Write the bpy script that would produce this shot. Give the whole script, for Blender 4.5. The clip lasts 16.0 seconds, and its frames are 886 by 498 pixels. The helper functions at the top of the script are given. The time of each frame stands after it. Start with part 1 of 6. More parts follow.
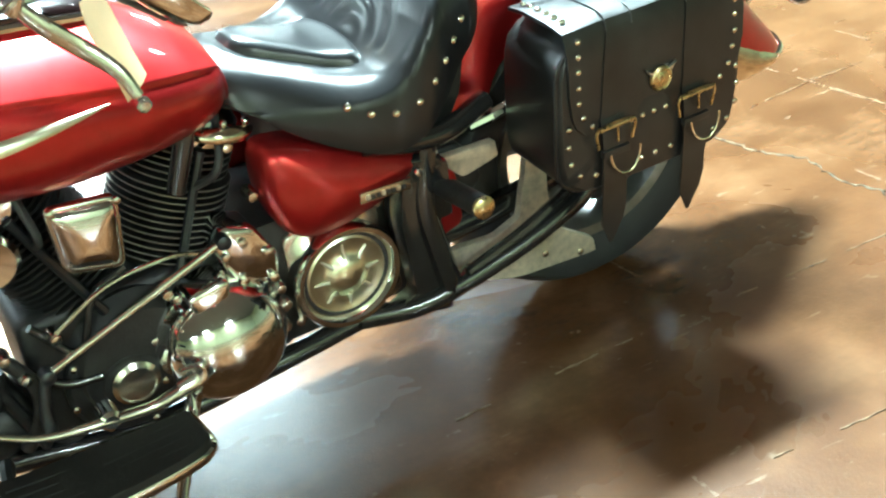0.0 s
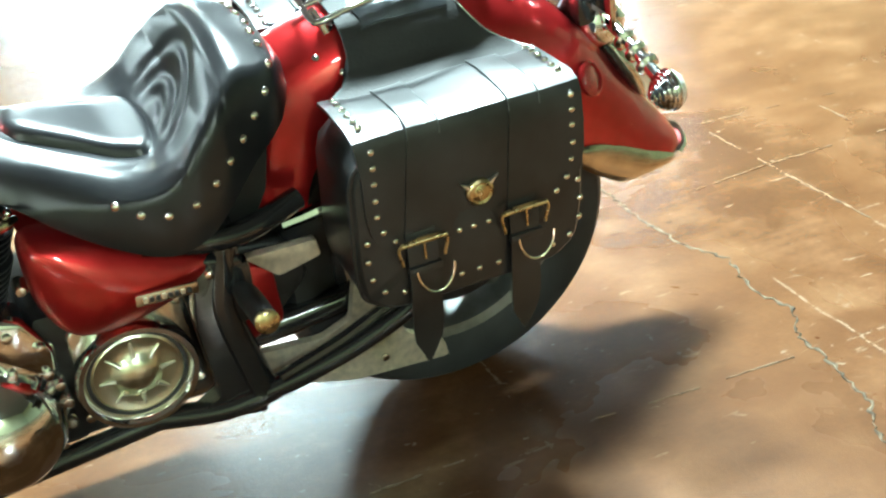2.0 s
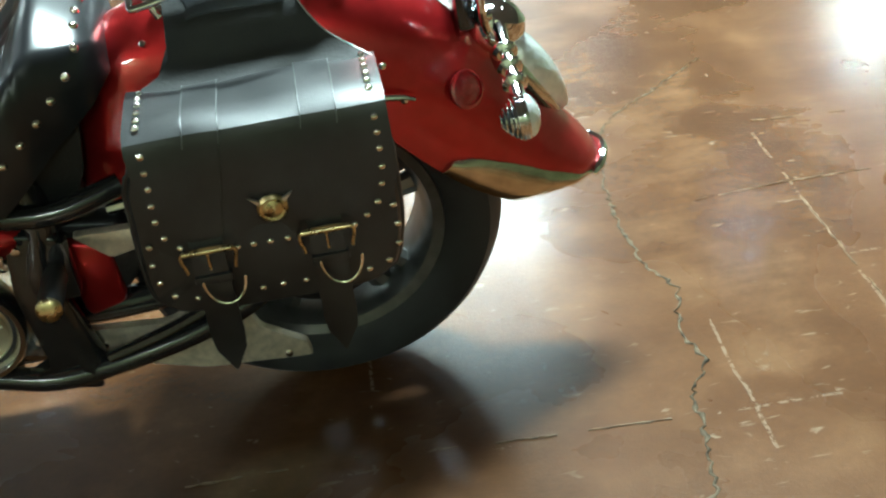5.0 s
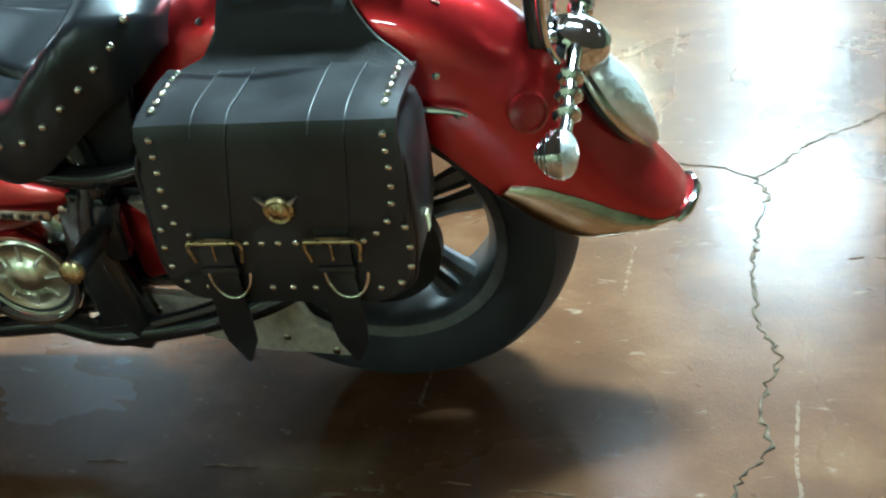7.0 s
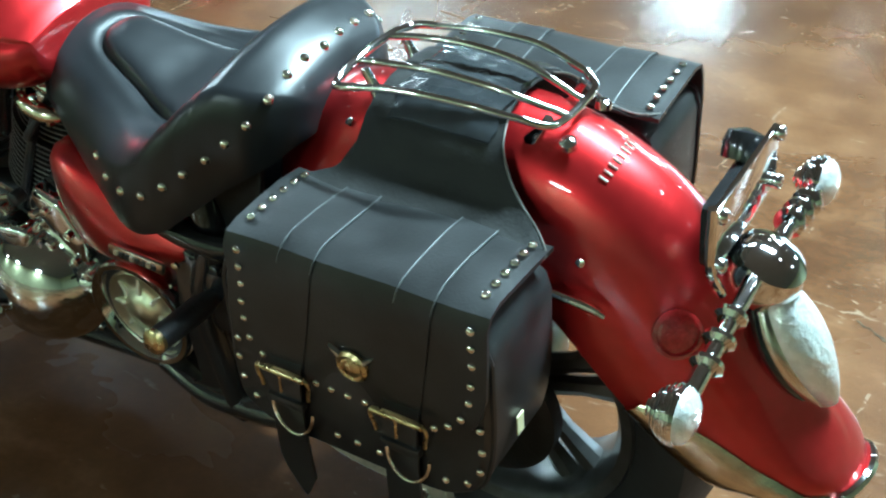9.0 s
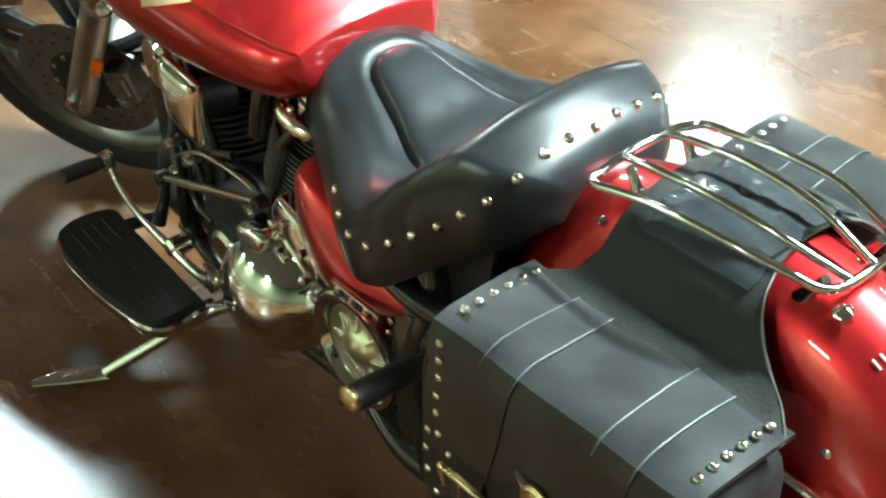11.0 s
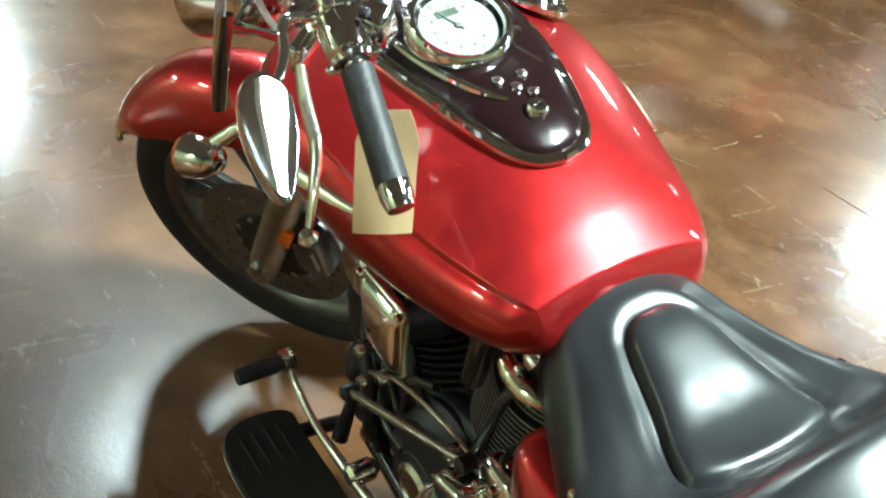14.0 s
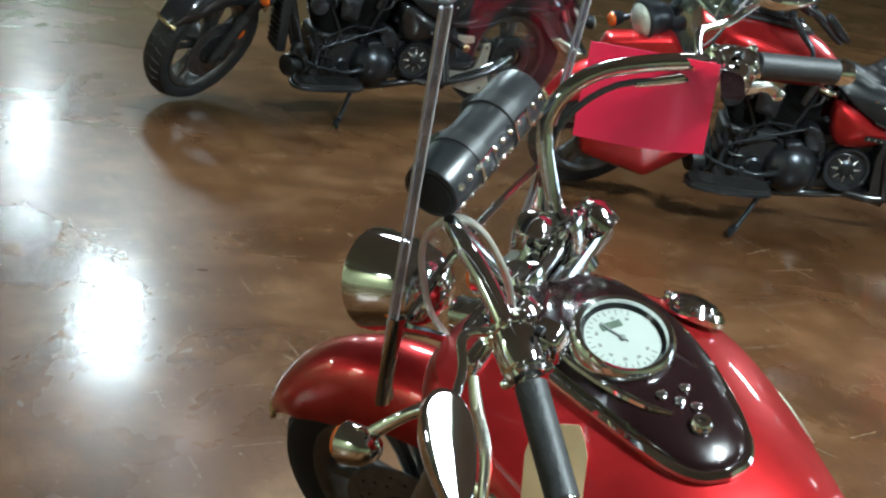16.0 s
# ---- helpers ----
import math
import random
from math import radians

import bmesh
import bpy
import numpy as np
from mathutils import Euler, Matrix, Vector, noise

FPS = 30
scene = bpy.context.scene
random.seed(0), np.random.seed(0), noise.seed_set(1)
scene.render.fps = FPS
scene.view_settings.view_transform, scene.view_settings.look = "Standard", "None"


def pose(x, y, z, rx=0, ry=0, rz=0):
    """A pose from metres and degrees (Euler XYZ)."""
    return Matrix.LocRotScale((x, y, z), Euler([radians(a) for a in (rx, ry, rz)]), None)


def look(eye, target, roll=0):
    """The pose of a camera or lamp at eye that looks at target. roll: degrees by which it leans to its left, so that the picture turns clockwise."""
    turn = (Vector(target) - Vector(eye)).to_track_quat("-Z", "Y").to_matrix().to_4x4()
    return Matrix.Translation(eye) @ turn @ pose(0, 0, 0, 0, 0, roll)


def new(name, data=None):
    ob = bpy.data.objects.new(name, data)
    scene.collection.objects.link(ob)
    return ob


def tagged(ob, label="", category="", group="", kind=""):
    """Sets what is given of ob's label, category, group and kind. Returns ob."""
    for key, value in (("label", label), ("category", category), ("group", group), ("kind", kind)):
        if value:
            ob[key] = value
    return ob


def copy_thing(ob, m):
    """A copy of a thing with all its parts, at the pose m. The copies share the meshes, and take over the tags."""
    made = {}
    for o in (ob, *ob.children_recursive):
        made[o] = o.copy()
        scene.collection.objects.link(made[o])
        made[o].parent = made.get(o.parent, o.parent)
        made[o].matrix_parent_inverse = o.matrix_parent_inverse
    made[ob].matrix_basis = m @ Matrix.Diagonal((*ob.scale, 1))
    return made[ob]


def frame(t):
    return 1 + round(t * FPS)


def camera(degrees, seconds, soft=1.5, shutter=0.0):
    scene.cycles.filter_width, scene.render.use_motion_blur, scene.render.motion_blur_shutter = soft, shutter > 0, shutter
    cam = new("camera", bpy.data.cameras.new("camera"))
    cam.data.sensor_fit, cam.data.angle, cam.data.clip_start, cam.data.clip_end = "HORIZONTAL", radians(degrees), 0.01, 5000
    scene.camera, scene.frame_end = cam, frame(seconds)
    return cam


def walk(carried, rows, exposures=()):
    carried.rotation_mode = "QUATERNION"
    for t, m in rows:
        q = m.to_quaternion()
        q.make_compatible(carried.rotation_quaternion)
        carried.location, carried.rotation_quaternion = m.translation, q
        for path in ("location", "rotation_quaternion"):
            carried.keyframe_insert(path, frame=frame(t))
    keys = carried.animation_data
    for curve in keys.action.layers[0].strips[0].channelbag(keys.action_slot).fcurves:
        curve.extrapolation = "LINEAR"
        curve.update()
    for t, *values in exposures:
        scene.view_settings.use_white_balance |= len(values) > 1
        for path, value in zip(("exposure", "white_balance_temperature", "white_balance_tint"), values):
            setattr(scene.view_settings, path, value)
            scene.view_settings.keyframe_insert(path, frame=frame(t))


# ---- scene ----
cam = camera(38.1, 16.0, 2.3)

PATH = [
    (0, (-1.18, -2.087, 1.218), (-0.497, -0.417, 0.356), -11.6),
    (0.5, (-1.012, -2.124, 1.234), (-0.376, -0.413, 0.418), -10.1),
    (1, (-0.895, -2.132, 1.236), (-0.279, -0.424, 0.399), -9.7),
    (1.5, (-0.766, -2.112, 1.228), (-0.197, -0.378, 0.41), -9.5),
    (2, (-0.605, -2.071, 1.236), (-0.106, -0.331, 0.386), -9.8),
    (2.5, (-0.513, -2.054, 1.236), (-0.013, -0.324, 0.366), -9.7),
    (3, (-0.417, -2.044, 1.223), (0.013, -0.308, 0.329), -10.1),
    (3.5, (-0.281, -2.059, 1.241), (0.107, -0.322, 0.33), -9.0),
    (3.7, (-0.222, -2.072, 1.25), (0.12, -0.314, 0.358), -8.5),
    (5.8, (0.283, -1.944, 1.217), (0.122, -0.187, 0.275), -9.2),
    (6, (0.305, -1.912, 1.209), (0.091, -0.157, 0.273), -9.0),
    (6.5, (0.429, -1.869, 1.211), (0.055, -0.16, 0.241), -8.6),
    (7, (0.581, -1.843, 1.231), (0.084, -0.146, 0.296), -7.1),
    (7.5, (0.661, -1.79, 1.266), (0.051, -0.085, 0.416), -5.7),
    (8, (0.711, -1.676, 1.294), (0.005, -0.018, 0.427), -2.9),
    (8.2, (0.71, -1.609, 1.31), (-0.048, 0.01, 0.413), -1.8),
    (10.3, (0.659, -1.247, 1.396), (-0.513, 0.011, 0.373), 6.6),
    (10.5, (0.649, -1.231, 1.403), (-0.549, -0.009, 0.368), 6.9),
    (11, (0.598, -1.181, 1.399), (-0.667, -0.033, 0.359), 7.2),
    (11.5, (0.518, -1.146, 1.402), (-0.794, -0.057, 0.356), 7.6),
    (12, (0.433, -1.114, 1.41), (-0.913, -0.056, 0.376), 7.8),
    (12.5, (0.354, -1.085, 1.417), (-1.02, -0.059, 0.388), 8.1),
    (13, (0.289, -1.059, 1.427), (-1.093, -0.026, 0.416), 8.7),
    (13.5, (0.235, -1.041, 1.429), (-1.165, -0.026, 0.425), 8.7),
    (14, (0.19, -1.03, 1.431), (-1.256, -0.059, 0.448), 8.3),
    (14.5, (0.168, -1.03, 1.442), (-1.322, -0.078, 0.507), 8.7),
    (15, (0.154, -1.043, 1.461), (-1.403, -0.12, 0.609), 8.6),
    (15.5, (0.149, -1.065, 1.484), (-1.465, -0.156, 0.731), 8.5),
    (16, (0.167, -1.105, 1.503), (-1.519, -0.249, 0.849), 7.7),
]
walk(cam, [(t, look(eye, target, roll)) for t, eye, target, roll in PATH], exposures=[(0, 1.38, 5400, -6), (2.0, 1.02, 5500, -5), (3.5, 0.40, 5900, -3), (6.0, -0.04, 5200, -7), (8.2, -0.04, 4800, -8), (10.3, 0.62, 5500, -7), (13.2, 0.68, 5900, -5), (14.5, 0.02, 5800, -2), (15.2, -0.3, 5900, 2), (16.0, -0.38, 5700, 3)])

# ---- light and room tone ----
world = bpy.data.worlds.new("world")
scene.world = world
world.use_nodes = True
world.node_tree.nodes["Background"].inputs[0].default_value = (0.9, 0.95, 1.0, 1)
world.node_tree.nodes["Background"].inputs[1].default_value = 0.02
scene.view_settings.exposure = 0.0

CEILING = 4.1
LAMP_POWER = 235.0
LAMP_SPOTS = [(0.8, 1.5), (-5.75, 1.25), (-12.4, 1.5), (-18.6, 1.5),
              (0.7, 8.9), (-6.4, 8.7), (0.7, 13.6), (-6.2, 15.7), (6.0, 12.6)]
lamp_data = bpy.data.lights.new("lamp_glow", "AREA")
lamp_data.shape, lamp_data.size, lamp_data.size_y = "RECTANGLE", 1.15, 0.55
lamp_data.energy, lamp_data.color = LAMP_POWER, (0.93, 1.0, 0.95)
main_data = lamp_data.copy()
main_data.energy = 720.0
warm_data = lamp_data.copy()
warm_data.energy, warm_data.color = 120.0, (1.0, 0.88, 0.58)
warm_data.size, warm_data.size_y = 1.5, 0.42
near_data = lamp_data.copy()
near_data.energy = 26.0
SIDE_SPOTS = [(0.8, -8.0), (-5.4, -8.0), (-11.6, -8.0)]
side_data = bpy.data.lights.new("side_glow", "AREA")
side_data.shape, side_data.size, side_data.size_y = "RECTANGLE", 1.15, 0.55
side_data.energy, side_data.color = 170.0, (1.0, 1.0, 0.88)

spot_data = bpy.data.lights.new("spot_glow", "AREA")
spot_data.shape, spot_data.size = "DISK", 0.24
spot_data.energy, spot_data.color = 9.0, (1.0, 0.99, 0.95)
SMALL_SPOTS = [(-9.5 + 3.1 * i, 1.6 + 3.1 * j) for j in range(6) for i in range(6) if (i + j) % 2 == 0]


# ---- materials ----
def mat(name, color, rough=0.5, metal=0.0, coat=0.0, noise_scale=0.0, vary=0.0, bump=0.0, bump_scale=40.0, rough_vary=0.0, spec=0.5):
    m = bpy.data.materials.new(name)
    m.use_nodes = True
    nt = m.node_tree
    b = nt.nodes["Principled BSDF"]
    b.inputs["Base Color"].default_value = (*color, 1)
    b.inputs["Roughness"].default_value = rough
    b.inputs["Metallic"].default_value = metal
    b.inputs["Specular IOR Level"].default_value = spec
    if coat:
        b.inputs["Coat Weight"].default_value = coat
        b.inputs["Coat Roughness"].default_value = 0.03
    tc = nt.nodes.new("ShaderNodeTexCoord")
    if vary or rough_vary:
        n = nt.nodes.new("ShaderNodeTexNoise")
        n.inputs["Scale"].default_value = noise_scale
        n.inputs["Detail"].default_value = 6
        nt.links.new(tc.outputs["Object"], n.inputs["Vector"])
        if vary:
            r = nt.nodes.new("ShaderNodeValToRGB")
            r.color_ramp.elements[0].position, r.color_ramp.elements[1].position = 0.3, 0.7
            r.color_ramp.elements[0].color = (*[c * (1 - vary) for c in color], 1)
            r.color_ramp.elements[1].color = (*[min(1, c * (1 + vary)) for c in color], 1)
            nt.links.new(n.outputs["Fac"], r.inputs["Fac"])
            nt.links.new(r.outputs["Color"], b.inputs["Base Color"])
        if rough_vary:
            q = nt.nodes.new("ShaderNodeMapRange")
            q.inputs["To Min"].default_value, q.inputs["To Max"].default_value = max(0.02, rough - rough_vary), rough + rough_vary
            nt.links.new(n.outputs["Fac"], q.inputs["Value"])
            nt.links.new(q.outputs["Result"], b.inputs["Roughness"])
    if bump:
        n2 = nt.nodes.new("ShaderNodeTexNoise")
        n2.inputs["Scale"].default_value = bump_scale
        n2.inputs["Detail"].default_value = 4
        nt.links.new(tc.outputs["Object"], n2.inputs["Vector"])
        u = nt.nodes.new("ShaderNodeBump")
        u.inputs["Strength"].default_value = bump
        u.inputs["Distance"].default_value = 0.004
        nt.links.new(n2.outputs["Fac"], u.inputs["Height"])
        nt.links.new(u.outputs["Normal"], b.inputs["Normal"])
    return m


# cream from dust, and from the lit floor's reflection mixed into the colour
DUSTY = mat("dusty_chrome", (0.74, 0.66, 0.53), 0.34, 0.5, 0, 60, 0.22, 0.16, 150, 0.10)
RED = mat("candy_red_paint", (0.50, 0.023, 0.026), 0.35, 0.8, 1.0, 30, 0.10, spec=0.0)
RED_DARK = mat("dark_burgundy_paint", (0.014, 0.005, 0.006), 0.2, 0.2, 1.0, 30, 0.1)
CHROME = mat("chrome", (0.80, 0.805, 0.81), 0.06, 1.0, 0, 25, 0, 0.0, 60, 0.03)
# plain chrome; the brown floor's reflection is put into its colour
TRIM_CHROME = mat("floor_tinted_trim_chrome", (0.66, 0.59, 0.46), 0.17, 1.0, 0, 40, 0.2, 0.12, 90, 0.08)
CHROME_SOFT = mat("brushed_chrome", (0.70, 0.68, 0.62), 0.2, 1.0, 0, 25, 0.08, 0.0, 60, 0.08)
ALLOY = mat("grey_alloy", (0.42, 0.41, 0.38), 0.38, 1.0, 0, 30, 0.15, 0.05, 120, 0.1)
BRASS = mat("antique_brass", (0.60, 0.49, 0.26), 0.28, 1.0, 0, 60, 0.25, 0, 0, 0.1)
PEWTER = mat("pewter", (0.72, 0.70, 0.62), 0.38, 0.9, 0, 60, 0.15)
# gilt for the emblem; on the pulley disc a painted reflection of the wall
GILT_TINT = mat("pale_gilt_wall_tint", (0.80, 0.80, 0.62), 0.3, 1.0, 0, 25, 0.08, 0, 0, 0.06)
DISC = mat("brake_steel", (0.24, 0.24, 0.245), 0.34, 0.9, 0, 40, 0.2, 0.05, 100, 0.1)
SILVER = mat("silver_stud", (0.85, 0.82, 0.74), 0.12, 1.0, 0, 30, 0.1)
LEATHER = mat("black_leather", (0.019, 0.0193, 0.0198), 0.36, 0, 0, 14, 0.4, 0.10, 300, 0.09, 0.55)
SEAT_LEATHER = mat("black_seat_vinyl", (0.017, 0.018, 0.020), 0.30, 0, 0, 10, 0.3, 0.05, 420, 0.05, 0.5)
SEAT_LEATHER.node_tree.nodes["Principled BSDF"].inputs["IOR"].default_value = 1.5
STRAP_EDGE = mat("pale_leather_edge", (0.085, 0.09, 0.09), 0.4, 0, 0, 60, 0.4)
YOKE = mat("black_matt_leather", (0.020, 0.020, 0.019), 0.6, 0, 0, 14, 0.3, 0.2, 200, 0.08, 0.3)
RUBBER = mat("tyre_rubber", (0.019, 0.019, 0.020), 0.62, 0, 0, 20, 0.3, 0.15, 90, 0.1)
PAD = mat("black_rubber_pad", (0.013, 0.013, 0.012), 0.62, 0, 0, 12, 0.5, 0.2, 120, 0.15, 0.35)
GRIP = mat("black_grip_rubber", (0.022, 0.022, 0.023), 0.5, 0, 0, 40, 0.3, 0.25, 200)
BLACK = mat("gloss_black_paint", (0.016, 0.016, 0.017), 0.16, 0, 0.6, 20, 0.2)
ENGINE = mat("black_engine_casting", (0.02, 0.02, 0.021), 0.42, 0.1, 0, 40, 0.3, 0.2, 150, 0.1)
FIN = mat("machined_fin_edge", (0.29, 0.28, 0.25), 0.42, 0.7, 0, 40, 0.2)
DARK_FIN = mat("black_cooling_fin", (0.016, 0.016, 0.016), 0.5, 0.2, 0, 40, 0.3)
LENS = mat("clear_lamp_lens", (0.86, 0.90, 0.87), 0.22, 0.45, 1.0, 80, 0.1, 0.9, 75)
RED_LENS = mat("red_reflector_lens", (0.32, 0.012, 0.015), 0.12, 0, 1.0, 200, 0.2, 0.3, 300)
AMBER = mat("amber_reflector_lens", (0.85, 0.16, 0.01), 0.2, 0, 1.0, 200, 0.2, 0.2, 300)
DIAL = mat("white_dial_face", (0.38, 0.41, 0.37), 0.4, 0, 0, 20, 0.03)
FADED = mat("faded_grey_print", (0.16, 0.165, 0.155), 0.5, 0, 0, 30, 0.1)
INK = mat("dark_print", (0.03, 0.03, 0.03), 0.5, 0, 0, 30, 0.2)
LCD = mat("grey_green_display", (0.10, 0.13, 0.10), 0.25, 0, 0.5, 40, 0.1)
TAG = mat("manila_card", (0.70, 0.50, 0.27), 0.7, 0, 0, 15, 0.08, 0.1, 80)
WHITE_PLASTIC = mat("pale_yellow_label", (0.75, 0.72, 0.42), 0.5, 0, 0, 30, 0.1)
BLUE_STEEL = mat("dark_steel", (0.06, 0.065, 0.075), 0.3, 0.8, 0, 30, 0.2)
PLASTER = mat("painted_plaster", (0.52, 0.58, 0.34), 0.8, 0, 0, 1.2, 0.07, 0.1, 60)
CEIL = mat("grey_ceiling", (0.23, 0.235, 0.24), 0.9, 0, 0, 3, 0.05, 0.15, 120)
LAMP_BODY = mat("white_lamp_housing", (0.75, 0.75, 0.73), 0.5, 0, 0, 5, 0.05)
CRACK = mat("crack_filler", (0.105, 0.080, 0.052), 0.85, 0, 0, 45, 0.75, 0.5, 200, 0.0, 0.15)
SCUFF = mat("pale_worn_sealer", (0.175, 0.112, 0.062), 0.6, 0, 0, 50, 0.5, 0.3, 200, 0.0, 0.3)
RIM_DARK = mat("dark_cast_alloy", (0.20, 0.20, 0.195), 0.35, 0.9, 0, 30, 0.2, 0.05, 100, 0.1)
ACRYLIC = mat("polished_acrylic_edge", (0.55, 0.55, 0.58), 0.10, 0, 0.6, 30, 0.1)
VINYL = mat("creased_black_vinyl", (0.030, 0.033, 0.036), 0.20, 0, 0.5, 9, 0.4, 0.5, 26, 0.06)
MIRROR = mat("mirror_glass", (0.9, 0.92, 0.93), 0.015, 1.0)


def clear_glass():
    m = bpy.data.materials.new("clear_screen")
    m.use_nodes = True
    nt = m.node_tree
    nt.nodes.remove(nt.nodes["Principled BSDF"])
    out = nt.nodes["Material Output"]
    t, g, mix = (nt.nodes.new("ShaderNode" + k) for k in ("BsdfTransparent", "BsdfGlossy", "MixShader"))
    t.inputs[0].default_value = (0.93, 0.95, 0.96, 1)
    g.inputs["Roughness"].default_value = 0.03
    mix.inputs[0].default_value = 0.06
    nt.links.new(t.outputs[0], mix.inputs[1])
    nt.links.new(g.outputs[0], mix.inputs[2])
    nt.links.new(mix.outputs[0], out.inputs[0])
    return m


SCREEN = clear_glass()


def see_through(name, color, clear):
    """A thin sheet that lets part of the light through: tinted acrylic or paper."""
    m = mat(name, color, 0.35, 0, 0.3, 8, 0.08, 0.05, 30)
    nt = m.node_tree
    out, body = nt.nodes["Material Output"], nt.nodes["Principled BSDF"]
    t = nt.nodes.new("ShaderNodeBsdfTransparent" if clear else "ShaderNodeBsdfTranslucent")
    t.inputs[0].default_value = (0.92, 0.92, 0.95, 1) if clear else (*color, 1)
    mix = nt.nodes.new("ShaderNodeMixShader")
    mix.inputs[0].default_value = clear or 0.5
    nt.links.new(body.outputs[0], mix.inputs[1])
    nt.links.new(t.outputs[0], mix.inputs[2])
    nt.links.new(mix.outputs[0], out.inputs[0])
    return m


SCREEN_LIP = see_through("tinted_acrylic_lip", (0.42, 0.40, 0.46), 0.6)
PINK = see_through("pink_paper", (0.94, 0.10, 0.25), 0)


def floor_material():
    """Acid-stained, sealed concrete: brown mottling, pale ghosts of old tile joints, scuffs, a glossy worn sealer."""
    m = bpy.data.materials.new("stained_concrete")
    m.use_nodes = True
    nt = m.node_tree
    b = nt.nodes["Principled BSDF"]
    L = nt.links.new

    def node(kind, **values):
        n = nt.nodes.new(kind)
        for k, v in values.items():
            n.inputs[k.replace("_", " ")].default_value = v
        return n

    def math_node(op, a, c=None):
        n = nt.nodes.new("ShaderNodeMath")
        n.operation = op
        for i, v in enumerate((a, c)):
            if v is None:
                continue
            if isinstance(v, (int, float)):
                n.inputs[i].default_value = v
            else:
                L(v, n.inputs[i])
        return n.outputs[0]

    def ramp(src, stops):
        n = nt.nodes.new("ShaderNodeValToRGB")
        while len(n.color_ramp.elements) < len(stops):
            n.color_ramp.elements.new(0.5)
        for e, (p, c) in zip(n.color_ramp.elements, stops):
            e.position, e.color = p, (*c, 1)
        L(src, n.inputs["Fac"])
        return n.outputs["Color"]

    def mix(fac, a, c):
        n = nt.nodes.new("ShaderNodeMix")
        n.data_type = "RGBA"
        L(fac, n.inputs[0]) if not isinstance(fac, float) else None
        for sock, v in ((n.inputs[6], a), (n.inputs[7], c)):
            if isinstance(v, tuple):
                sock.default_value = (*v, 1)
            else:
                L(v, sock)
        return n.outputs[2]

    geo = nt.nodes.new("ShaderNodeNewGeometry")
    shift = nt.nodes.new("ShaderNodeVectorMath")
    shift.operation = "ADD"
    shift.inputs[1].default_value = (13.37, 7.71, 5.43)
    L(geo.outputs["Position"], shift.inputs[0])
    spot = shift.outputs[0]
    big = node("ShaderNodeTexNoise", Scale=1.1, Detail=5.0, Roughness=0.6, Distortion=0.6)
    mid = node("ShaderNodeTexNoise", Scale=6.0, Detail=4.0, Roughness=0.5, Distortion=0.0)
    fine = node("ShaderNodeTexNoise", Scale=60.0, Detail=5.0, Roughness=0.7)
    streak_map = nt.nodes.new("ShaderNodeMapping")
    streak_map.inputs["Scale"].default_value = (2.0, 26.0, 1.0)
    streak = node("ShaderNodeTexNoise", Scale=1.0, Detail=5.0, Roughness=0.6)
    L(spot, streak_map.inputs["Vector"])
    L(streak_map.outputs[0], streak.inputs["Vector"])
    for n in (big, mid, fine):
        L(spot, n.inputs["Vector"])
    base = ramp(big.outputs["Fac"], [(0.32, (0.075, 0.032, 0.012)), (0.50, (0.145, 0.069, 0.028)), (0.66, (0.225, 0.120, 0.055))])
    darker = ramp(mid.outputs["Fac"], [(0.27, (0.080, 0.035, 0.014)), (0.50, (0.140, 0.068, 0.029)), (0.72, (0.28, 0.163, 0.085))])
    body = mix(math_node("MULTIPLY", streak.outputs["Fac"], 1.0), base, darker)
    speck = ramp(fine.outputs["Fac"], [(0.10, (0.58, 0.535, 0.49)), (0.5, (0.72, 0.665, 0.61)), (0.90, (0.88, 0.815, 0.75))])
    tone = nt.nodes.new("ShaderNodeMix")
    tone.data_type, tone.blend_type = "RGBA", "MULTIPLY"
    tone.inputs[0].default_value = 1.0
    L(body, tone.inputs[6])
    L(speck, tone.inputs[7])
    body = tone.outputs[2]
    # ghosts of the old tile joints, broken up by wear
    xyz = nt.nodes.new("ShaderNodeSeparateXYZ")
    L(geo.outputs["Position"], xyz.inputs[0])
    wob = math_node("MULTIPLY", math_node("SUBTRACT", mid.outputs["Fac"], 0.5), 0.02)
    lines = None
    for axis, pitch, start in ((0, 0.3075, 0.93), (1, 0.43, -0.375)):
        at = math_node("ADD", math_node("SUBTRACT", xyz.outputs[axis], start), wob)
        off = math_node("PINGPONG", at, pitch / 2)
        line = math_node("LESS_THAN", off, 0.0032)
        lines = line if lines is None else math_node("MAXIMUM", lines, line)
    wear = node("ShaderNodeTexNoise", Scale=2.6, Detail=4.0, Roughness=0.7)
    L(spot, wear.inputs["Vector"])
    worn = math_node("MULTIPLY", math_node("GREATER_THAN", wear.outputs["Fac"], 0.55), math_node("GREATER_THAN", fine.outputs["Fac"], 0.48))
    body = mix(math_node("MULTIPLY", math_node("MULTIPLY", lines, worn), 0.3), body, (0.40, 0.32, 0.23))
    # small pale chips and rubbed flecks
    chip_map = nt.nodes.new("ShaderNodeMapping")
    chip_map.inputs["Rotation"].default_value = (0, 0, 0.6)
    chip_map.inputs["Scale"].default_value = (1.0, 2.4, 1.0)
    L(spot, chip_map.inputs["Vector"])
    chips = node("ShaderNodeTexNoise", Scale=17.0, Detail=2.0, Roughness=0.6, Distortion=0.8)
    L(chip_map.outputs[0], chips.inputs["Vector"])
